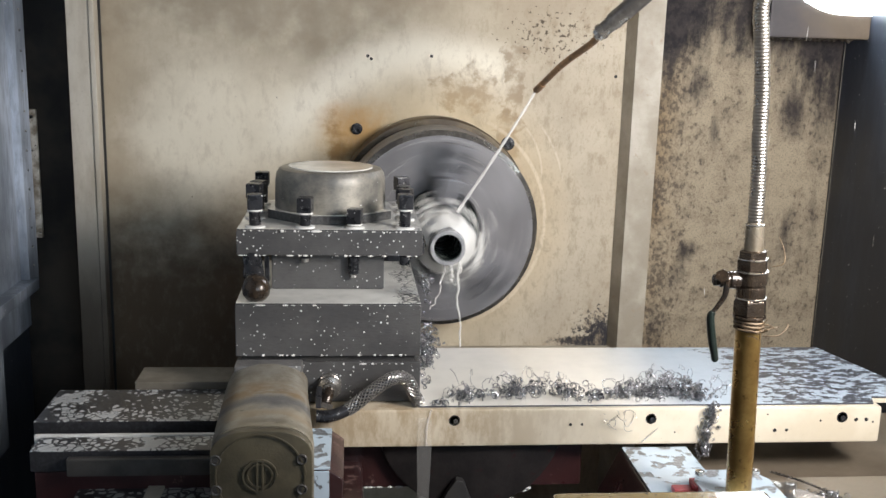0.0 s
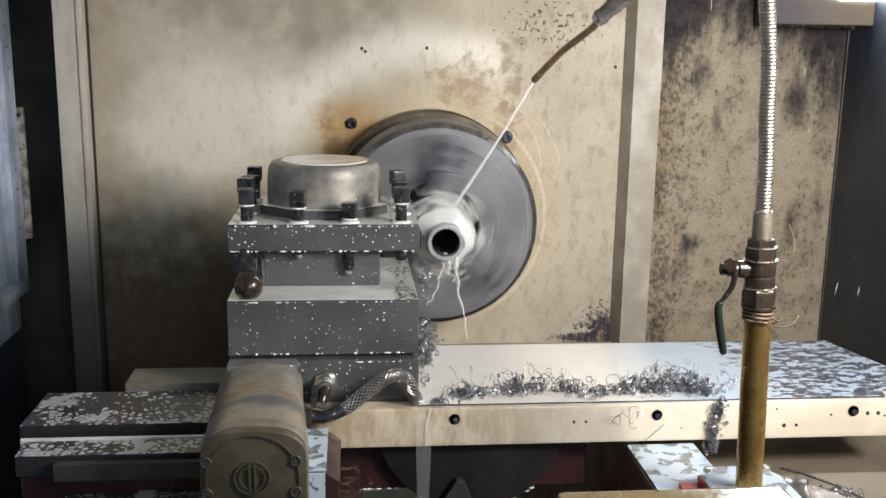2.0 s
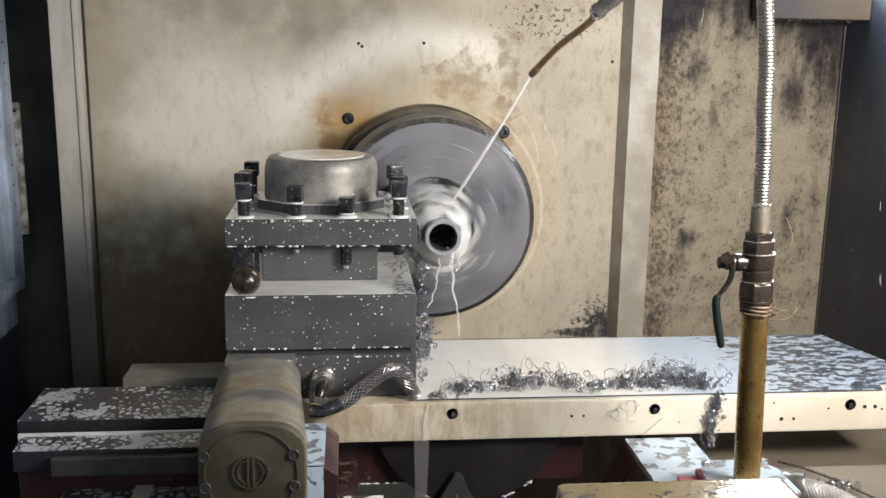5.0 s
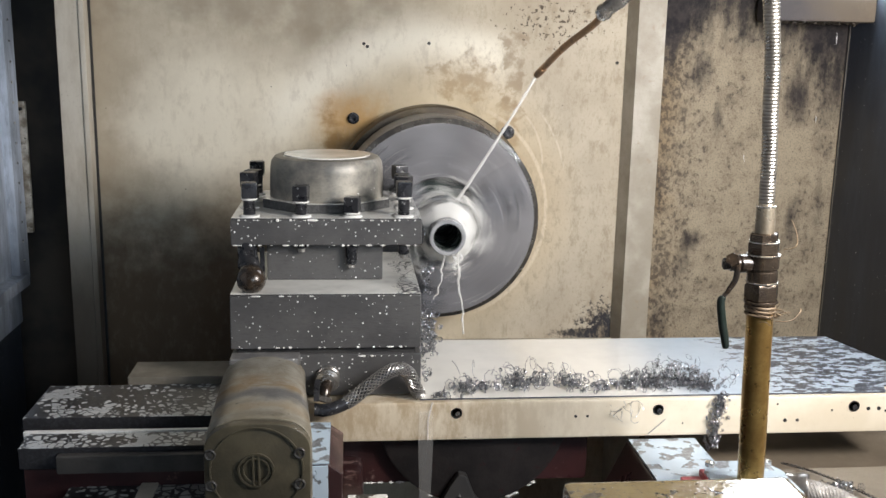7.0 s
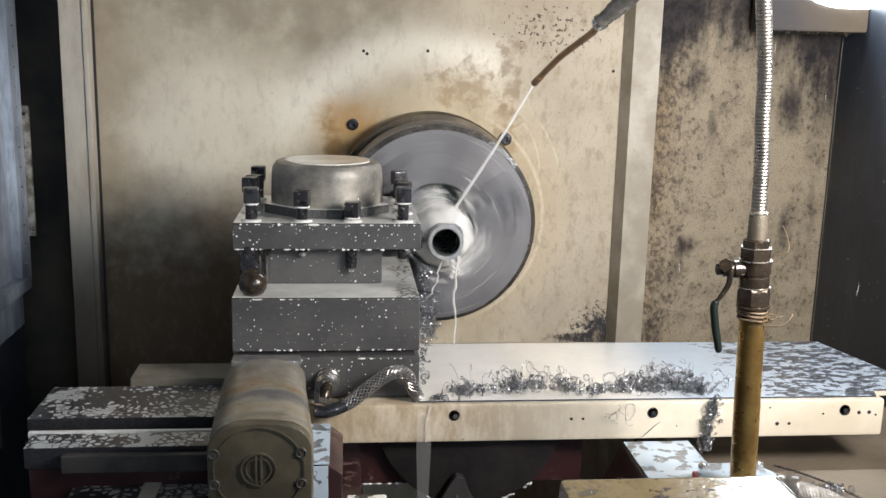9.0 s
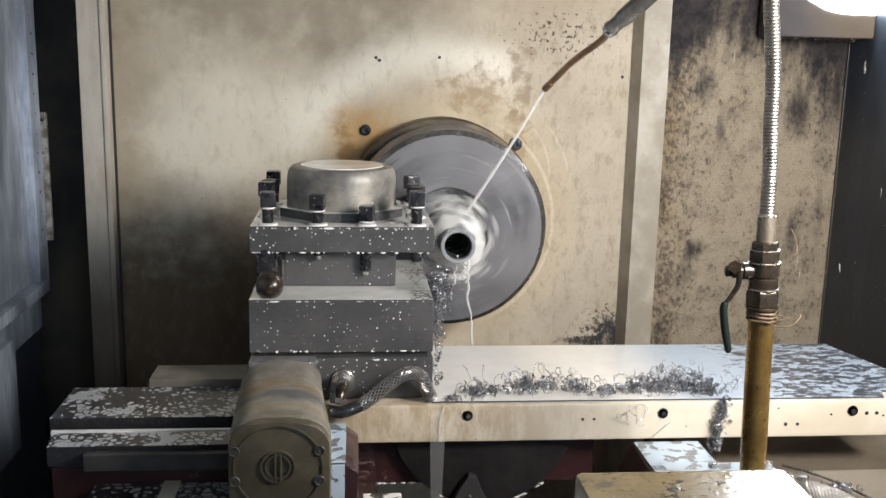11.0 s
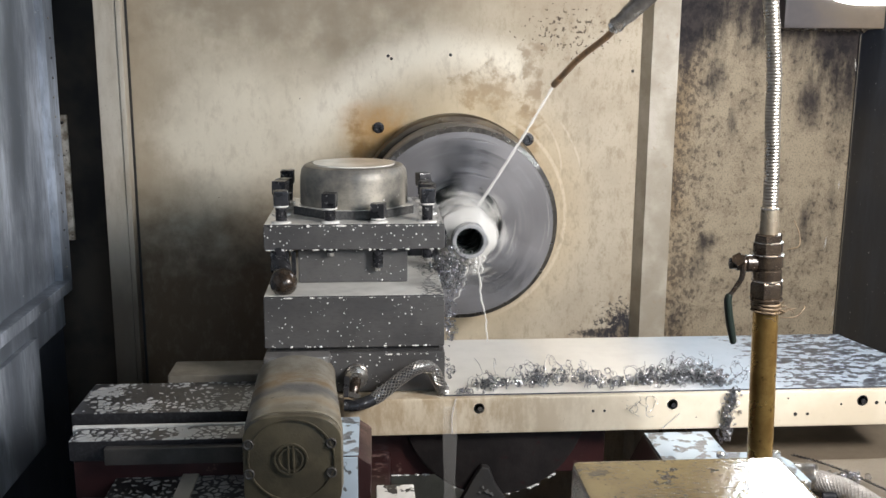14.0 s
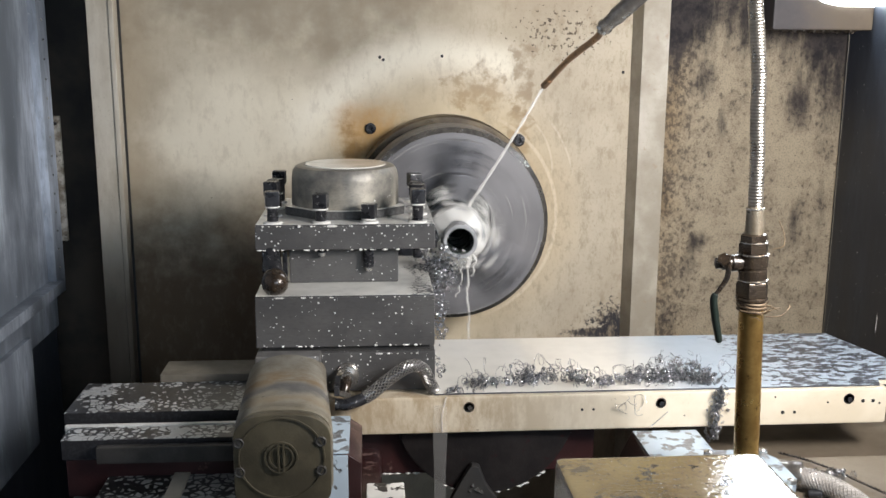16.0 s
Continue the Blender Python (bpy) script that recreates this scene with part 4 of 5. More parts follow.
def motor():
    m = thing("turret_motor", (-0.19, -0.57, 0.93), "stained olive cast motor with a square dark end cap", "motor")

    def rounded(x0, x1, z0, z1, drop, r):
        """A square with round lower corners and a softly arched top."""
        pts = []
        for cx, a0 in ((x0 + r, 180), (x1 - r, 270)):
            pts += [(cx + r * math.cos(radians(a0 + i * 18)), z0 + r + r * math.sin(radians(a0 + i * 18))) for i in range(6)]
        for i in range(25):
            u = math.cos(math.pi * i / 24)
            pts.append(((x0 + x1) / 2 + (x1 - x0) / 2 * u, z1 - drop + drop * math.sqrt(max(0.0, 1 - abs(u) ** 3))))
        return pts

    bm = bmesh.new()
    rings = []
    for y, x0, x1, z1 in ((-0.450, -0.243, -0.160, 1.0165), (-0.470, -0.243, -0.160, 1.0185), (-0.670, -0.2310, -0.1450, 1.0408), (-0.678, -0.2300, -0.1460, 1.0398)):
        rings.append([bm.verts.new((x, y, z)) for x, z in rounded(x0, x1, z1 - 0.086, z1, 0.022, 0.014)])
    for p, q in zip(rings, rings[1:]):
        for i in range(len(p)):
            bm.faces.new((p[i], p[(i + 1) % len(p)], q[(i + 1) % len(p)], q[i]))
    bm.faces.new(rings[0]), bm.faces.new(rings[-1])
    bmesh.ops.recalc_face_normals(bm, faces=bm.faces[:])
    part("body", bm, MOTOR, m)
    cap = part("end_cap", outline(rounded(-0.2300, -0.1460, 0.955, 1.0398, 0.022, 0.014), 0.010, "y", -0.690, 0.0012), MOTORCAP, m, "dark olive end cap")
    part("groove", lathe([(0.0375, 0), (0.0375, 0.0012), (0.0362, 0.0012), (0.0362, 0.0)], (-0.1885, -0.690, 1.000), (0, -1, 0), 64, close=False), MOTORCAP, cap)
    ring = part("emblem", lathe([(0.0145, 0), (0.0145, 0.0018), (0.0130, 0.0018), (0.0130, 0.0)], (-0.1890, -0.690, 1.001), (0, -1, 0), 40, close=False), MOTORCAP, cap, "round raised emblem of rings and bars")
    part("emblem_ring", lathe([(0.0108, 0), (0.0108, 0.0018), (0.0096, 0.0018), (0.0096, 0.0)], (-0.1890, -0.690, 1.001), (0, -1, 0), 40, close=False), MOTORCAP, ring)
    for dx in (-0.0022, 0.0022):
        part("emblem_bar", box(-0.189 + dx - 0.0009, -0.189 + dx + 0.0009, -0.692, -0.690, 0.988, 1.014, 0.0005), MOTORCAP, ring)
    for x in (-0.2250, -0.1545):
        for z in (1.0148, 0.9880):
            s = part("cap_screw", lathe([(0.0048, 0), (0.0048, 0.0010), (0.0040, 0.0016), (0.003, 0.0012), (0.0028, -0.002), (0.0005, -0.002)], (x, -0.690, z), (0, -1, 0), 16), LIP, cap)
            part("socket", lathe([(0.0026, 0), (0.0026, 0.0006), (0.0003, 0.0006)], (x, -0.6905, z), (0, -1, 0), 6), BLACK, s)
    part("lug", box(-0.1500, -0.1445, -0.50, -0.46, 0.985, 0.995, 0.001), BOLT, m)


def guard():
    gd = thing("carriage_guard", (0.165, -0.36, 0.92), "cream painted carriage guard flooded with milky coolant", "machine guard")
    part("body", box(-0.235, 0.488, -0.456, -0.246, 0.922, 0.9655, 0.004), GUARD, gd)
    part("side_plate", outline([(0.488, -0.432), (0.559, -0.432), (0.511, -0.246), (0.488, -0.246)], 0.005, "z", 0.9603, 0.0008), GUARD, gd)
    part("wet_top", outline([(-0.04, -0.450), (0.480, -0.450), (0.488, -0.430), (0.557, -0.430), (0.5105, -0.2445), (-0.04, -0.2445)], 0.002, "z", 0.9656, 0.0005), COVER, gd, "milky coolant film breaking up towards one end")
    for x, z, r in ((-0.001, 0.953, 0.0052), (0.219, 0.953, 0.0052), (0.441, 0.953, 0.0055)):
        h = part("screw_hole", lathe([(r + 0.0008, 0), (r + 0.0008, 0.0006), (r, 0.0006), (r * 0.9, -0.001), (0.0003, -0.001)], (x, -0.456, z), (0, -1, 0), 20), BLACK, gd, "dark screw hole")
        part("socket", lathe([(r * 0.55, 0), (r * 0.5, 0.0008), (0.0003, 0.0008)], (x + 0.001, -0.4562, z - 0.001), (0, -1, 0), 12), DULLSTEEL if x < 0.1 else BOLT, h)
    for x, z, r in ((0.128, 0.947, 0.0017), (0.141, 0.947, 0.0015), (0.363, 0.938, 0.0022), (0.377, 0.938, 0.0018), (0.458, 0.950, 0.0022), (0.470, 0.950, 0.0022), (0.416, 0.949, 0.0012), (0.353, 0.957, 0.0010), (0.478, 0.947, 0.0012), (0.247, 0.937, 0.0008)):
        part("pin_hole", lathe([(r, 0), (r, 0.0005), (0.0003, 0.0005)], (x, -0.456, z), (0, -1, 0), 10), BLACK, gd)


def cross_slide():
    c = thing("cross_slide", (-0.33, -0.48, 0.90), "dark steel cross slide with a groove, beaded with milky coolant", "machine slide")
    part("slide_top", box(-0.432, -0.235, -0.498, -0.405, 0.945, 0.972, 0.0015), SPECK, c)
    part("slide_strip", box(-0.418, -0.235, -0.557, -0.522, 0.945, 0.966, 0.0015), SPECK, c)
    part("groove", box(-0.428, -0.235, -0.521, -0.499, 0.935, 0.955), BLACK, c)
    part("gib", box(-0.424, -0.235, -0.5218, -0.5165, 0.950, 0.9672, 0.0006), LITSTRIP, c, "thin wet steel strip, coloured white for the light on it")
    part("web", box(-0.415, -0.235, -0.555, -0.41, 0.905, 0.944, 0.002), MAROON, c)
    part("apron_lip", box(-0.382, -0.235, -0.567, -0.5575, 0.944, 0.9615, 0.002), LIP, c, "dark lip along the front")
    part("rear_block", box(-0.352, -0.239, -0.404, -0.352, 0.945, 0.980, 0.002), DIMCREAM, c, "cream block behind the slide, shade put into its colour")
    s = thing("saddle", (-0.28, -0.56, 0.56), "maroon painted lathe saddle under the cross slide", "machine saddle")
    part("casting", box(-0.42, -0.10, -0.70, -0.30, 0.70, 0.895, 0.01), MAROON, s)
    part("way", box(-0.375, -0.165, -0.72, -0.46, 0.895, 0.926, 0.002), SPECKDIM, s, "wet sliding way with coolant islands")
    part("way_strip", box(-0.309, -0.293, -0.72, -0.50, 0.926, 0.9285, 0.001), STUD, s)
    part("apron", box(-0.125, 0.15, -0.430, -0.28, 0.862, 0.917, 0.004), MAROON, s, "oily maroon apron below the guard")
    arc = [(0.020 + 0.105 * math.cos(radians(t)), 0.948 + 0.107 * math.sin(radians(t))) for t in range(180, 361, 5)]
    part("hub", outline(arc, 0.04, "y", -0.442, 0.004), FLANGEGREY, s, "dull grey round casting")
    part("hub_lug", outline([(-0.022, 0.838), (0.034, 0.838), (0.020, 0.858), (0.012, 0.880), (0.003, 0.882), (-0.006, 0.868)], 0.012, "y", -0.4545, 0.003), BLACK, s)
    rng = random.Random(23)
    bm = bmesh.new()
    for i in range(44):
        x, q = rng.uniform(-0.12, -0.055) if i < 18 else rng.uniform(-0.03, 0.09), abs(rng.gauss(0, 0.0007)) + 0.0005
        zz = 0.8635 if i < 18 else 0.948 - math.sqrt(max(0.0, 0.107 ** 2 - (x - 0.020) ** 2)) + 0.001
        yy = -0.4305 if i < 18 else -0.443
        tube([(x - q * 2, yy, zz), (x, yy - q * 0.5, zz), (x + q * 2, yy, zz)], lambda k, q=q: q * (0.3, 1, 0.3)[k], 6, bm)
    tagged(part("coolant_film", bm, MILK, s, "milky beads along the lower edges"), kind="stuff")
    # slivers of bright steel paint the wet glints on the lug
    for x, z, w in ((0.004, 0.858, 0.0022), (0.009, 0.853, 0.0036), (0.014, 0.850, 0.0028), (0.001, 0.852, 0.0018)):
        part("lug_glint", outline([(x - w, z), (x, z - w * 0.6), (x + w, z - w), (x + w * 0.4, z + w)], 0.002, "y", -0.4568, 0.0004), STEEL, s, "bright sliver painting a wet glint on the lug")
    part("wet_ledge", box(-0.1165, -0.0775, -0.65, -0.552, 0.895, 0.910, 0.002), LEDGE, s, "pale wet ledge")
    part("ledge_foot", box(-0.1165, -0.0775, -0.65, -0.552, 0.60, 0.8945, 0.002), MAROON, s)
    b = thing("wiper_block", (-0.13, -0.55, 0.915), "maroon wiper block with bluish wet top", "machine part")
    part("casting", outline([(-0.165, 0.90), (-0.1215, 0.90), (-0.1205, 0.946), (-0.136, 0.957), (-0.165, 0.957)], 0.10, "y", -0.585, 0.002), MAROON, b)
    part("wet_face", box(-0.164, -0.133, -0.5875, -0.490, 0.9575, 0.9595, 0.0008), BLUEWET, b, "pale blue wet top")
    part("wet_front", box(-0.164, -0.134, -0.5875, -0.5855, 0.902, 0.956, 0.0008), BLUEWET, b, "pale blue wet face")
    r = thing("gear_cover", (0.22, -0.52, 0.82), "maroon cover box with bluish wet top", "machine part")
    part("casting", outline([(0.140, 0.82), (0.262, 0.82), (0.262, 0.918), (0.186, 0.918)], 0.13, "y", -0.585, 0.003), MAROON, r)
    part("wet_top", box(0.187, 0.261, -0.582, -0.458, 0.9185, 0.9205, 0.0009), BLUEWET, r, "pale blue wet top")
    part("foot", box(0.14, 0.262, -0.585, -0.455, 0.56, 0.818, 0.004), MAROON, r)
    tag = thing("red_clip", (0.235, -0.585, 0.921), "small red plastic clip lying on the cover", "clip")
    part("strap", box(0.208, 0.252, -0.578, -0.566, 0.921, 0.927, 0.001), RED, tag)
    part("buckle", box(0.226, 0.246, -0.588, -0.566, 0.9275, 0.9345, 0.0015), RED, tag)
    bed = thing("bed_cover", (0.45, -0.4, 0.56), "beige sloping bed cover below the guard", "machine cover")
    part("sheet", box(0.27, 0.64, -0.50, -0.26, 0.60, 0.880, 0.003), BEIGE2, bed)
    part("front_sheet", box(0.308, 0.60, -0.66, -0.503, 0.60, 0.9035, 0.003), BEIGE2, bed)


# ---- coolant pipe ----
def coolant_pipe():
    c = thing("coolant_stand", (0.262, -0.60, 0.92), "brass coolant pipe with ball valve and steel gooseneck", "coolant pipe")
    octo = [(0.228, -0.575), (0.240, -0.552), (0.292, -0.552), (0.306, -0.575), (0.306, -0.625), (0.292, -0.645), (0.240, -0.645), (0.228, -0.625)]
    plate = part("base_plate", outline(octo, 0.014, "z", 0.922, 0.001), BLUEWET, c, "eight-sided wet base plate")
    part("pedestal", box(0.233, 0.302, -0.64, -0.556, 0.846, 0.922, 0.002), MAROON, c)
    for x, y in ((0.238, -0.563), (0.296, -0.563), (0.238, -0.635), (0.296, -0.635)):
        part("bolt", lathe([(0.005, 0), (0.005, 0.004), (0.003, 0.005), (0.0005, 0.005)], (x, y, 0.936), (0, 0, 1), 6), STEEL, plate)
    lo, hi = Vector((0.2595, -0.61, 0.936)), Vector((0.2450, -0.63, 1.112))
    d = (hi - lo).normalized()
    part("brass_pipe", lathe([(0.0120, 0), (0.0120, (hi - lo).length * 0.5), (0.0114, (hi - lo).length)], lo, d, 28), BRASS, c, "tarnished brass pipe")
    up = Vector((-0.03, 0, 1)).normalized()
    at = hi.copy()
    valve = part("valve", lathe([(0.0110, -0.002), (0.0125, 0.004), (0.0128, 0.024), (0.0130, 0.030), (0.0130, 0.037), (0.0122, 0.0378), (0.0122, 0.0395), (0.0136, 0.0402), (0.0138, 0.049), (0.0142, 0.0498), (0.0142, 0.0515), (0.012, 0.053)], at, up, 32), VALVE, c, "oily dark brass ball valve")
    part("lower_nut", lathe([(0.0140, 0), (0.0153, 0.0015), (0.0153, 0.0135), (0.0140, 0.0155)], at + up * 0.0110, up, 6), VALVE, valve)
    part("lower_ring", lathe([(0.0138, 0), (0.0148, 0.0008), (0.0148, 0.002), (0.0138, 0.003)], at + up * 0.0085, up, 24), VALVE, valve)
    part("upper_nut", lathe([(0.0128, 0), (0.0141, 0.0012), (0.0141, 0.0098), (0.0128, 0.011)], at + up * 0.0525, up, 6), VALVE, valve)
    part("ring_nut", lathe([(0.0112, 0), (0.0126, 0.001), (0.0126, 0.0066), (0.0105, 0.0078)], at + up * 0.0635, up, 6), VALVE, valve)
    # bright steel rings stand in for highlights along the valve's edges
    for h, q in ((0.0270, 0.0142), (0.0515, 0.0146), (0.0628, 0.0132)):
        part("edge_highlight", lathe([(q - 0.001, 0), (q, 0.0003), (q, 0.0009), (q - 0.001, 0.0012)], at + up * h, up, 28), STEEL, valve, "bright ring painting the highlight on an edge")
    part("stem", lathe([(0.0080, 0), (0.0080, 0.009), (0.0066, 0.0105), (0.0066, 0.017), (0.0052, 0.0175), (0.0052, 0.023), (0.001, 0.0235)], at + up * 0.0435 + Vector((-0.0125, 0, 0)), (-1, -0.1, 0.02), 16), OILBROWN, valve)
    part("stem_nut", lathe([(0.0062, 0), (0.0066, 0.001), (0.0066, 0.0045), (0.0060, 0.0055)], (0.2155, -0.634, 1.1585), (-0.5, -0.7, 0.5), 6), OILBROWN, valve)
    lx, lz = at.x, at.z
    lever = part("lever", tube(smooth_line([(0.2190, -0.636, 1.1570), (0.2172, -0.638, 1.1440), (0.2120, -0.638, 1.1345), (0.2064, -0.638, 1.1265)], 6), lambda i: 0.0030 - 0.00006 * i, 8), OILBROWN, valve)
    part("lever_sleeve", tube(smooth_line([(0.2072, -0.638, 1.1285), (0.2056, -0.638, 1.1220), (0.2082, -0.638, 1.1050), (0.2112, -0.638, 1.0920), (0.2135, -0.638, 1.0815)], 6), lambda i: 0.0022 if i in (0, 24) else 0.0031 + 0.0006 * math.sin(i * 0.13), 12), SLEEVE, lever, "dark green plastic sleeve")
    part("hemp_wrap", tube([(lx + (0.0128 + 0.0008 * math.sin(k * 1.7)) * math.cos(k * 0.6), -0.63 + 0.0128 * math.sin(k * 0.6), lz + 0.0085 - 0.00035 * k) for k in range(34)], 0.0012, 5), HEMP, c, "frayed sealing thread round the joint")
    part("loose_thread", tube(smooth_line([(lx + 0.010, -0.640, lz - 0.006), (lx + 0.022, -0.645, lz - 0.004), (lx + 0.032, -0.640, lz + 0.002), (lx + 0.034, -0.636, lz + 0.004)], 5), 0.0006, 5), HEMP, c)
    part("loose_thread", tube(smooth_line([(lx + 0.012, -0.640, lz + 0.058), (lx + 0.020, -0.645, lz + 0.062), (lx + 0.022, -0.640, lz + 0.072), (lx + 0.018, -0.636, lz + 0.084)], 5), 0.0005, 5), HEMP, c)
    rng = random.Random(17)
    for i in range(14):
        a = rng.uniform(-2.6, -0.3)
        b = Vector((lx + 0.0135 * math.cos(a), -0.63 + 0.0135 * math.sin(a), lz + rng.uniform(-0.006, 0.006)))
        e = Vector((rng.uniform(0.0, 0.012), rng.uniform(-0.004, 0.0), rng.uniform(-0.010, 0.006)))
        part("frayed_thread", tube(smooth_line([b, b + e * 0.5 + Vector((0, -0.002, 0.002)), b + e], 4), 0.0004, 4), HEMP, c)
    top = at + up * 0.0705
    part("adaptor", lathe([(0.0086, 0), (0.0084, 0.010), (0.0080, 0.0225), (0.0074, 0.0245), (0.0066, 0.026)], top, up, 28), ADAPTOR, c, "dull grey-brown adaptor sleeve")
    part("adaptor_ring", lathe([(0.0076, 0), (0.0084, 0.0006), (0.0084, 0.0016), (0.0074, 0.0022)], top + up * 0.0225, up, 24), STEEL, c, "bright ring")
    start = top + up * 0.024
    neck = smooth_line([start, (0.2408, -0.63, 1.25), (0.2382, -0.63, 1.29), (0.2368, -0.63, 1.325), (0.2325, -0.63, 1.365), (0.2295, -0.63, 1.395), (0.2370, -0.628, 1.42), (0.237, -0.62, 1.47), (0.240, -0.595, 1.53), (0.245, -0.55, 1.555), (0.242, -0.50, 1.535), (0.228, -0.46, 1.485), (0.212, -0.433, 1.441), (0.205, -0.425, 1.426)], 40)
    part("gooseneck", tube(even_line(neck, 0.00075), lambda i: (0.0068, 0.00695, 0.0068, 0.0064)[i % 4], 18), NECK, c, "ribbed bright steel gooseneck")
    a, b = Vector((0.205, -0.425, 1.426)), Vector((0.152, -0.389, 1.371))
    part("coupling", lathe([(0.0085, 0), (0.0098, 0.003), (0.0098, (b - a).length - 0.02), (0.0085, (b - a).length - 0.014), (0.0080, (b - a).length - 0.006), (0.0092, (b - a).length - 0.004), (0.0092, (b - a).length)], a, b - a, 20), DULLSTEEL, c, "dark steel coupling")
    part("collar", lathe([(0.0078, 0), (0.0078, 0.004), (0.0045, 0.007)], b, b - a, 16), STEEL, c)
    pts = smooth_line([b, (0.148, -0.371, 1.360), (0.131, -0.31, 1.336), (0.120, -0.262, 1.314), (0.1135, -0.238, 1.3015)], 6)
    part("nozzle", tube(pts, lambda i: 0.0046 if i < 3 else 0.0040, 12), COPPER, c, "thin bent copper nozzle")
    part("nozzle_tip", rod((0.118, -0.254, 1.3095), (0.1132, -0.237, 1.3005), 0.0046, seg=14, bevel=0.0006), COPPER, c)


def hose_right():
    h = thing("coolant_hose", (0.36, -0.60, 0.92), "braided steel coolant hose with a clamp", "hose")
    line = smooth_line([(0.312, -0.572, 0.917), (0.337, -0.588, 0.917), (0.358, -0.609, 0.914), (0.376, -0.642, 0.904), (0.387, -0.685, 0.880), (0.39, -0.72, 0.85)], 16)
    part("hose", tube(line, 0.0105, 16), HOSE, h)
    for hand in (1, -1):
        for s in range(12):
            pts = []
            for i, p in enumerate(line):
                d = (line[min(i + 1, len(line) - 1)] - line[max(i - 1, 0)]).normalized()
                u = d.cross(Vector((0, 0.3, 1))).normalized()
                w = d.cross(u)
                a = hand * i * 0.26 + s * 0.5236
                pts.append(p + (u * math.cos(a) + w * math.sin(a)) * 0.0106)
            part("braid_wire", tube(pts, 0.0006, 4), HOSE, h)
    d = Vector((0.023, -0.013, 0.003)).normalized()
    clamp = part("clamp", lathe([(0.0128, 0), (0.0135, 0.002), (0.0135, 0.010), (0.0128, 0.012), (0.0128, 0.016), (0.0138, 0.018), (0.0138, 0.026), (0.0125, 0.028)], (0.308, -0.569, 0.917), d, 22), DULLSTEEL, h, "steel hose clamp")
    part("clamp_screw", rod((0.330, -0.601, 0.908), (0.343, -0.606, 0.909), 0.0045, seg=12, bevel=0.001), BOLT, clamp)
    chain = thing("twisted_wire", (0.38, -0.56, 0.906), "thin dark twisted wire hanging over the cover", "wire")
    base = smooth_line([(0.345, -0.495, 0.906), (0.364, -0.520, 0.908), (0.381, -0.548, 0.909), (0.396, -0.581, 0.909), (0.411, -0.609, 0.908), (0.43, -0.645, 0.905)], 24)
    for s in range(2):
        part("strand", tube([p + Vector((math.cos(i * 0.9 + s * 3.14), 0.3, math.sin(i * 0.9 + s * 3.14))) * 0.0012 for i, p in enumerate(base)], 0.0006, 5), BOLT, chain)


def tailstock():
    t = thing("tailstock_top", (0.06, -1.06, 0.55), "olive brown tailstock block wet with beads of oil", "tailstock")
    part("block", box(-0.003, 0.121, -1.16, -0.958, 0.95, 1.114, 0.004), MUD, t)
    part("column", box(0.012, 0.108, -1.14, -0.975, 0.551, 0.949, 0.004), MAROON, t)
    rng = random.Random(9)
    bm = bmesh.new()
    for i in range(520):
        r = rng.choice((0.0003, 0.0004, 0.0005, 0.0007, 0.0009)) * rng.uniform(0.8, 1.2)
        p = (rng.uniform(0.004, 0.117), rng.uniform(-1.06, -0.962), 1.1138)
        lathe([(r, 0), (r * 0.9, r * 0.3), (r * 0.5, r * 0.5), (r * 0.05, r * 0.58)], p, (0, 0, 1), 8, bm)
    tagged(part("oil_film", bm, OIL, t, "glittering beads of oil"), kind="stuff")


# ---- swarf ----
def curl(rng, p, size, bm, thick=0.00034, most=2.6):
    ax = Vector((rng.gauss(0, 1), rng.gauss(0, 1), rng.gauss(0, 0.6))).normalized()
    u = ax.orthogonal().normalized()
    w = ax.cross(u)
    r, turns, pitch = size * rng.uniform(0.5, 1.2), rng.uniform(0.3 * most, most), size * rng.uniform(0.2, 1.4)
    n = int(8 * turns) + 3
    ph = rng.uniform(0, 6.28)
    tube([Vector(p) + (u * math.cos(ph + k * 0.8) + w * math.sin(ph + k * 0.8)) * r * (1 - 0.3 * k / n) + ax * pitch * k / n for k in range(n)], thick, 4, bm)


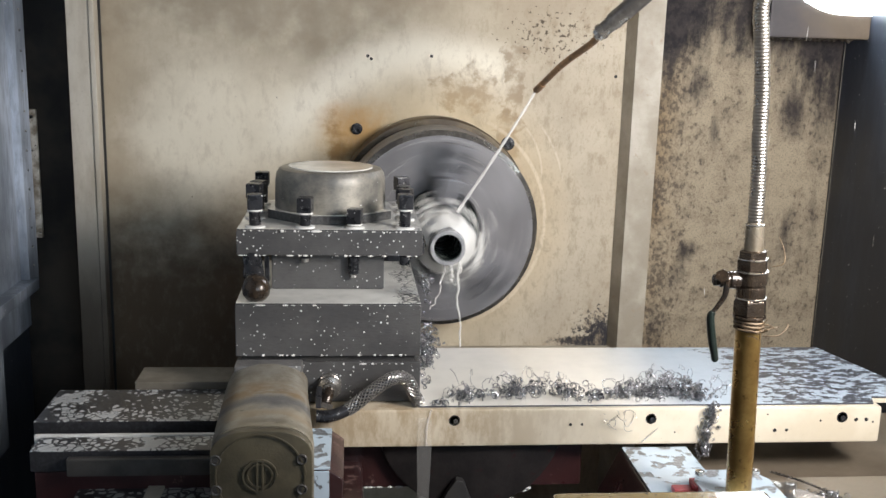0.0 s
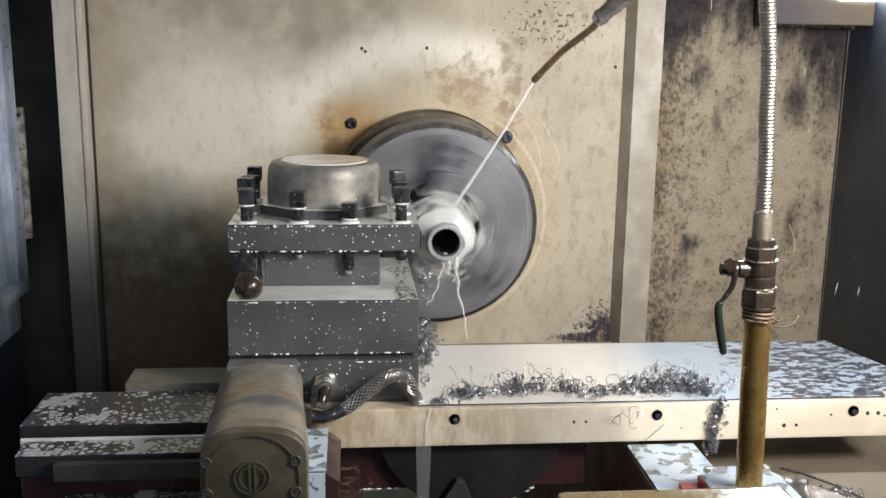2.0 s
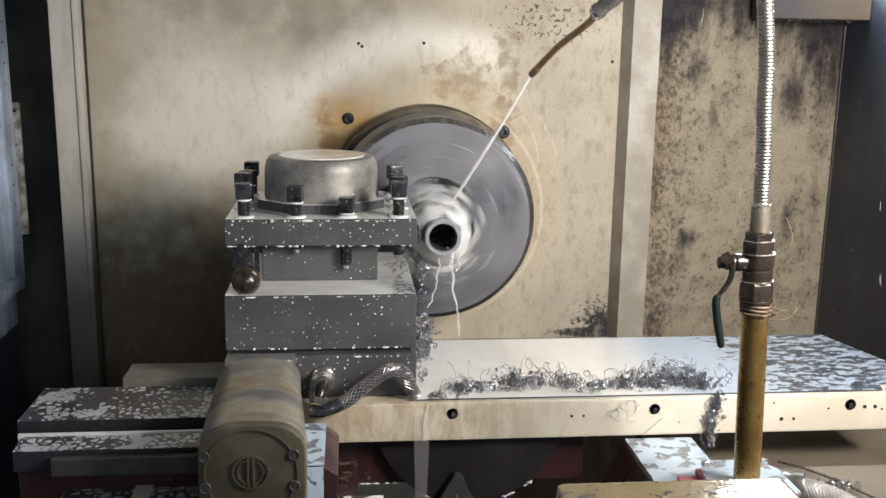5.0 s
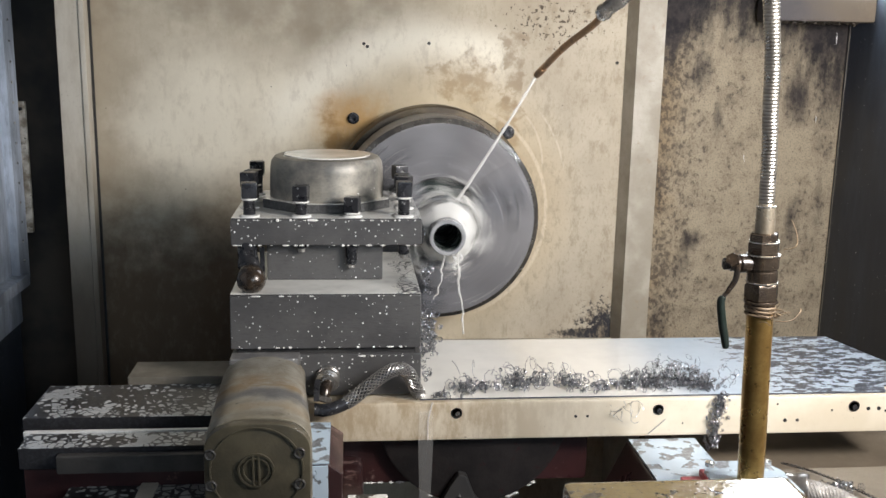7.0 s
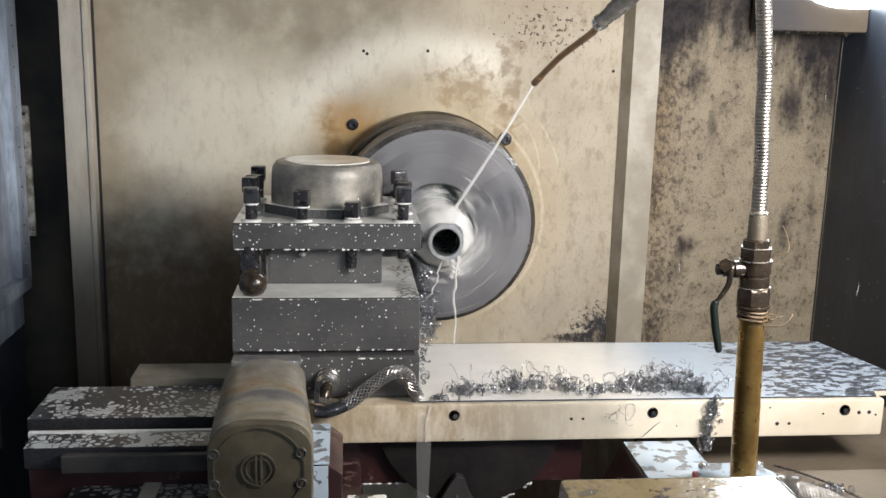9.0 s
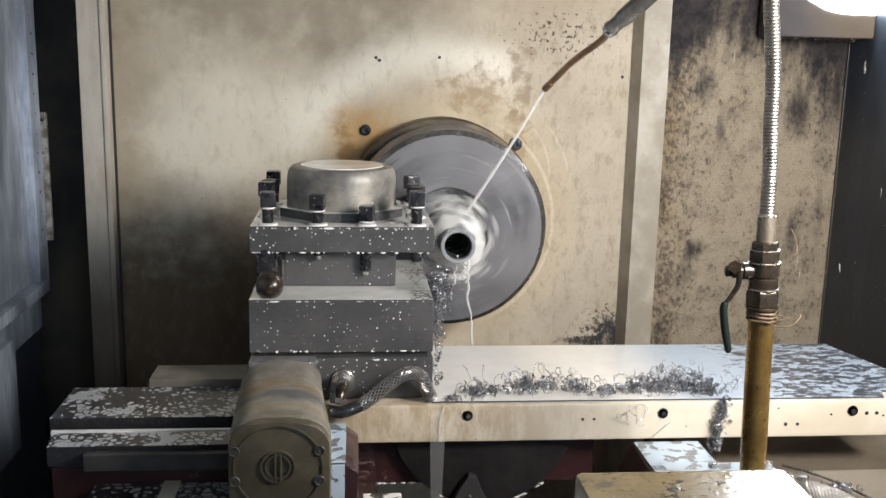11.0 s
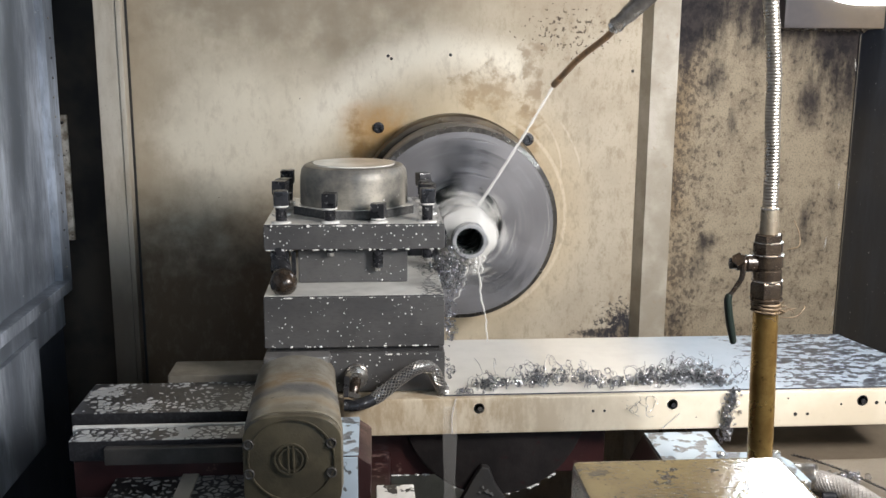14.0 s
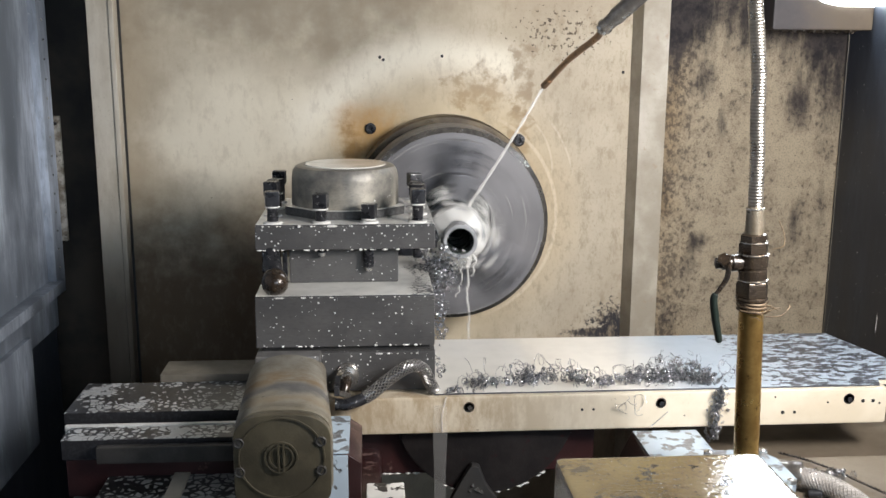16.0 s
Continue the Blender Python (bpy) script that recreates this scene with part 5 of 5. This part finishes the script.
def swarf():
    rng = random.Random(2)
    heaps = (((-0.016, -0.435), 0.012, 0.004, 14), ((0.020, -0.418), 0.022, 0.010, 44), ((0.045, -0.414), 0.02, 0.006, 12), ((0.076, -0.410), 0.022, 0.020, 74), ((0.102, -0.403), 0.012, 0.016, 14), ((0.126, -0.414), 0.018, 0.015, 44), ((0.16, -0.420), 0.024, 0.008, 34), ((0.19, -0.420), 0.022, 0.010, 38), ((0.222, -0.412), 0.024, 0.016, 110), ((0.250, -0.408), 0.024, 0.020, 130), ((0.278, -0.420), 0.020, 0.014, 90))
    s = thing("swarf_heap", (0.13, -0.41, 0.968), "tangled curls of steel swarf along the guard", "swarf", kind="stuff")
    bm = bmesh.new()
    for (x, y), spread, high, n in heaps:
        for i in range(round(n * 1.3)):
            z = 0.969 + abs(rng.gauss(0, 0.42)) * high
            curl(rng, (x + rng.gauss(0, 0.55) * spread, max(-0.452, y - 0.010 + rng.gauss(0, 0.35) * spread), z), rng.uniform(0.0018, 0.0048), bm)
    for i in range(90):
        (x, y), spread, high, n = heaps[rng.choice((1, 3, 3, 4, 5, 6, 7, 8, 9, 9, 10))]
        curl(rng, (x + rng.gauss(0, 0.8) * spread, max(-0.446, y - 0.010 + rng.gauss(0, 0.45) * spread), 0.972 + rng.random() * (0.004 + high)), rng.uniform(0.005, 0.010), bm, 0.00026, 1.2)
    part("curls", bm, SWARF, s)
    h = thing("hanging_swarf", (0.285, -0.458, 0.925), "string of steel swarf hanging over the guard's edge", "swarf", kind="stuff")
    bm = bmesh.new()
    for i in range(150):
        k = i / 150
        curl(rng, (0.288 - 0.010 * k + rng.gauss(0, 0.0035), -0.460 - 0.004 * k + rng.gauss(0, 0.002), 0.972 - 0.062 * k), rng.uniform(0.002, 0.0036), bm)
    part("curls", bm, SWARF, h)
    w = thing("loose_swarf_wires", (0.19, -0.458, 0.94), "thin swarf wires looping over the guard's front", "swarf", kind="stuff")
    bm = bmesh.new()
    for i in range(9):
        curl(rng, (0.185 + rng.gauss(0, 0.014), -0.4585, 0.956 + rng.gauss(0, 0.006)), rng.uniform(0.008, 0.014), bm, 0.00026, 1.1)
    tube(smooth_line([(0.208, -0.459, 0.926), (0.215, -0.460, 0.933), (0.226, -0.461, 0.944)], 5), 0.0004, 4, bm)
    for x in (0.0, 0.02, 0.06, 0.105, 0.13):
        curl(rng, (x, -0.41, 0.985), 0.012, bm, 0.00025, 1.0)
    part("wires", bm, SWARF, w)
    k = thing("swarf_clump", (0.368, -0.566, 0.906), "small clump of swarf beside the hose", "swarf", kind="stuff")
    bm = bmesh.new()
    for i in range(60):
        curl(rng, (0.368 + rng.gauss(0, 0.010), -0.566 + rng.gauss(0, 0.006), 0.909 + abs(rng.gauss(0, 0.003))), rng.uniform(0.002, 0.004), bm)
    part("curls", bm, SWARF, k)
    q = thing("clinging_swarf", (-0.036, -0.42, 1.0), "dark swarf clinging to the side of the tool post", "swarf", kind="stuff")
    bm = bmesh.new()
    for i in range(64):
        z = rng.choice((1.098, 1.085, 1.03, 1.04, 0.985)) + rng.gauss(0, 0.007)
        curl(rng, (-0.032 + rng.gauss(0, 0.003), -0.40 + rng.gauss(0, 0.012), z), rng.uniform(0.0018, 0.0035), bm)
    part("curls", bm, SWARF, q)


def chips():
    """The bunch of fresh chips that climbs up beside the tool."""
    rng = random.Random(12)
    at = Vector((-0.024, -0.315, 1.076))
    c = thing("fresh_chips", at, "bunch of fresh wet steel chips at the tool", "swarf", kind="stuff")
    bm = bmesh.new()
    for i in range(300):
        curl(rng, at + Vector((rng.gauss(0, 0.008), rng.gauss(0, 0.010), rng.gauss(0, 0.013))), rng.uniform(0.002, 0.0042), bm)
    for i in range(60):
        curl(rng, at + Vector((rng.gauss(0, 0.003), rng.gauss(0, 0.004), -0.02 - 0.07 * rng.random())), rng.uniform(0.0018, 0.003), bm)
    part("curls", bm, SWARF, c)
    return c


# ---- flowing coolant ----
def jet():
    a, b = Vector((0.1132, -0.237, 1.3005)), Vector((0.020, -0.222, 1.143))
    pts = []
    for k in range(25):
        f = k / 24
        p = a.lerp(b, f)
        p.x += 0.012 * f * (1 - f) * 1.6
        p.z += 0.020 * f * (1 - f) * 0.9
        pts.append(p)
    j = thing("coolant_jet", a, "thin jet of milky coolant from the nozzle", "liquid")
    part("stream", tube(pts, lambda i: 0.0017 + 0.0003 * math.sin(i * 1.9) + 0.00002 * i, 10), JETM, j)
    return j


def dribble(seed, at, length, width, lean):
    rng = random.Random(seed)
    d = thing("coolant_dribble", at, "thin milky dribble falling from the wet work", "liquid", "dribbles of coolant")
    pts, x = [], 0.0
    for k in range(18):
        x += rng.gauss(0, 0.0014)
        pts.append(Vector(at) + Vector((x + lean * k / 17, rng.gauss(0, 0.0006), -length * k / 17)))
    part("stream", tube(smooth_line(pts, 3), lambda i: width * (0.85 + 0.25 * math.sin(i * 0.37 + seed) * math.sin(i * 0.13)) * (1 - 0.4 * i / 52), 8), JETM, d)
    return d


def fall():
    f = thing("coolant_fall", (-0.034, -0.462, 0.93), "pale sheet of coolant running off the guard", "liquid")
    bm = bmesh.new()
    rows = []
    for k in range(20):
        w, z = 0.0072 + 0.0008 * math.sin(k * 0.8), 0.958 - k * 0.016
        rows.append([bm.verts.new((-0.034 + w * c, -0.462 - 0.0016 * (1 - c * c) * s, z)) for c, s in ((-1, 1), (-0.5, 1), (0, 1), (0.5, 1), (1, 1), (0.5, -1), (0, -1), (-0.5, -1))])
    for p, q in zip(rows, rows[1:]):
        for i in range(8):
            bm.faces.new((p[i], p[(i + 1) % 8], q[(i + 1) % 8], q[i]))
    part("veil", bm, VEIL, f)
    part("trickle", tube(smooth_line([(-0.0270, -0.4575, 0.966), (-0.0295, -0.4575, 0.955), (-0.0315, -0.4575, 0.942), (-0.0312, -0.4575, 0.924)], 6), 0.0011, 6), THIN, f)


def droplet(seed):
    rng = random.Random(seed)
    d = thing("flying_drop", (0, 0, 0), "bright drop of coolant flung through the air", "liquid", "flying drops")
    h = rng.uniform(0.002, 0.006)
    part("drop", tube([(0, 0, -h), (0, 0, -h * 0.4), (0, 0, h * 0.4), (0, 0, h)], lambda i: (0.0002, 0.00042, 0.00042, 0.0002)[i], 6), MILK, d)
    return d


for build in (sliding_door, machine_light, flange, wall_bolts, tool_post, motor, guard, cross_slide, coolant_pipe, hose_right, tailstock, swarf, fall):
    build()
CHUCKOB, WORKOB, SPRAYOB, CHIPSOB, JETOB = chuck(), workpiece(), spray(), chips(), jet()
DRIBBLES = [dribble(1, (0.018, -0.252, 1.086), 0.115, 0.0021, 0.008), dribble(2, (0.002, -0.255, 1.084), 0.06, 0.0015, -0.002), dribble(3, (0.022, -0.245, 1.088), 0.034, 0.0022, 0.004), dribble(4, (0.010, -0.258, 1.087), 0.026, 0.0032, 0.002)]
DROPS = [droplet(20 + i) for i in range(7)]


# ---- what moves ----
def motions():
    steps = round(16.0 * FPS)
    for ob in (CHUCKOB, WORKOB, SPRAYOB):
        walk(ob, [(k / FPS, Matrix.Translation(SPIN) @ Matrix.Rotation(radians(-74.0 * k), 4, "Y")) for k in range(steps + 1)])
    # chips climb up beside the tool late in the cut
    up = ((0, -0.085, 0), (6.0, -0.080, 10), (9.2, -0.050, 30), (11.3, -0.012, 50), (12.5, -0.006, 70), (13.5, 0.004, 60), (15.0, 0.002, 80), (16.0, 0.004, 95))
    walk(CHIPSOB, [(t, Matrix.Translation(CHIPSOB.location + Vector((0, 0, dz))) @ Matrix.Rotation(radians(a), 4, "Z")) for t, dz, a in up])
    rng = random.Random(7)
    home = JETOB.location.copy()
    walk(JETOB, [(k * 0.1, pose(*home, 0, rng.uniform(-0.6, 0.6), rng.uniform(-0.5, 0.5))) for k in range(161)])
    for i, d in enumerate(DRIBBLES):
        home = d.location.copy()
        walk(d, [(k * 0.1, pose(home.x + rng.gauss(0, 0.0025), home.y, home.z + rng.gauss(0, 0.004), 0, rng.uniform(-7, 7), rng.uniform(-40, 40))) for k in range(161)])
    for i, d in enumerate(DROPS):
        rows, t = [], 0.0
        side = rng.uniform(0.30, 0.55) if i < 7 else rng.uniform(-0.1, 0.2)
        depth, period = rng.uniform(-0.35, -0.08), rng.uniform(0.8, 1.6)
        while t < 16.0 + period:
            f = (t / period + i * 0.37) % 1.0
            rows.append((min(t, 16.0), pose(side + 0.06 * math.sin(t * 1.7 + i), depth, 0.99 + 0.5 * abs(1 - 2 * f), 0, 12 * math.sin(i + t), 0)))
            if t >= 16.0:
                break
            t += period / 8
        walk(d, rows)


motions()
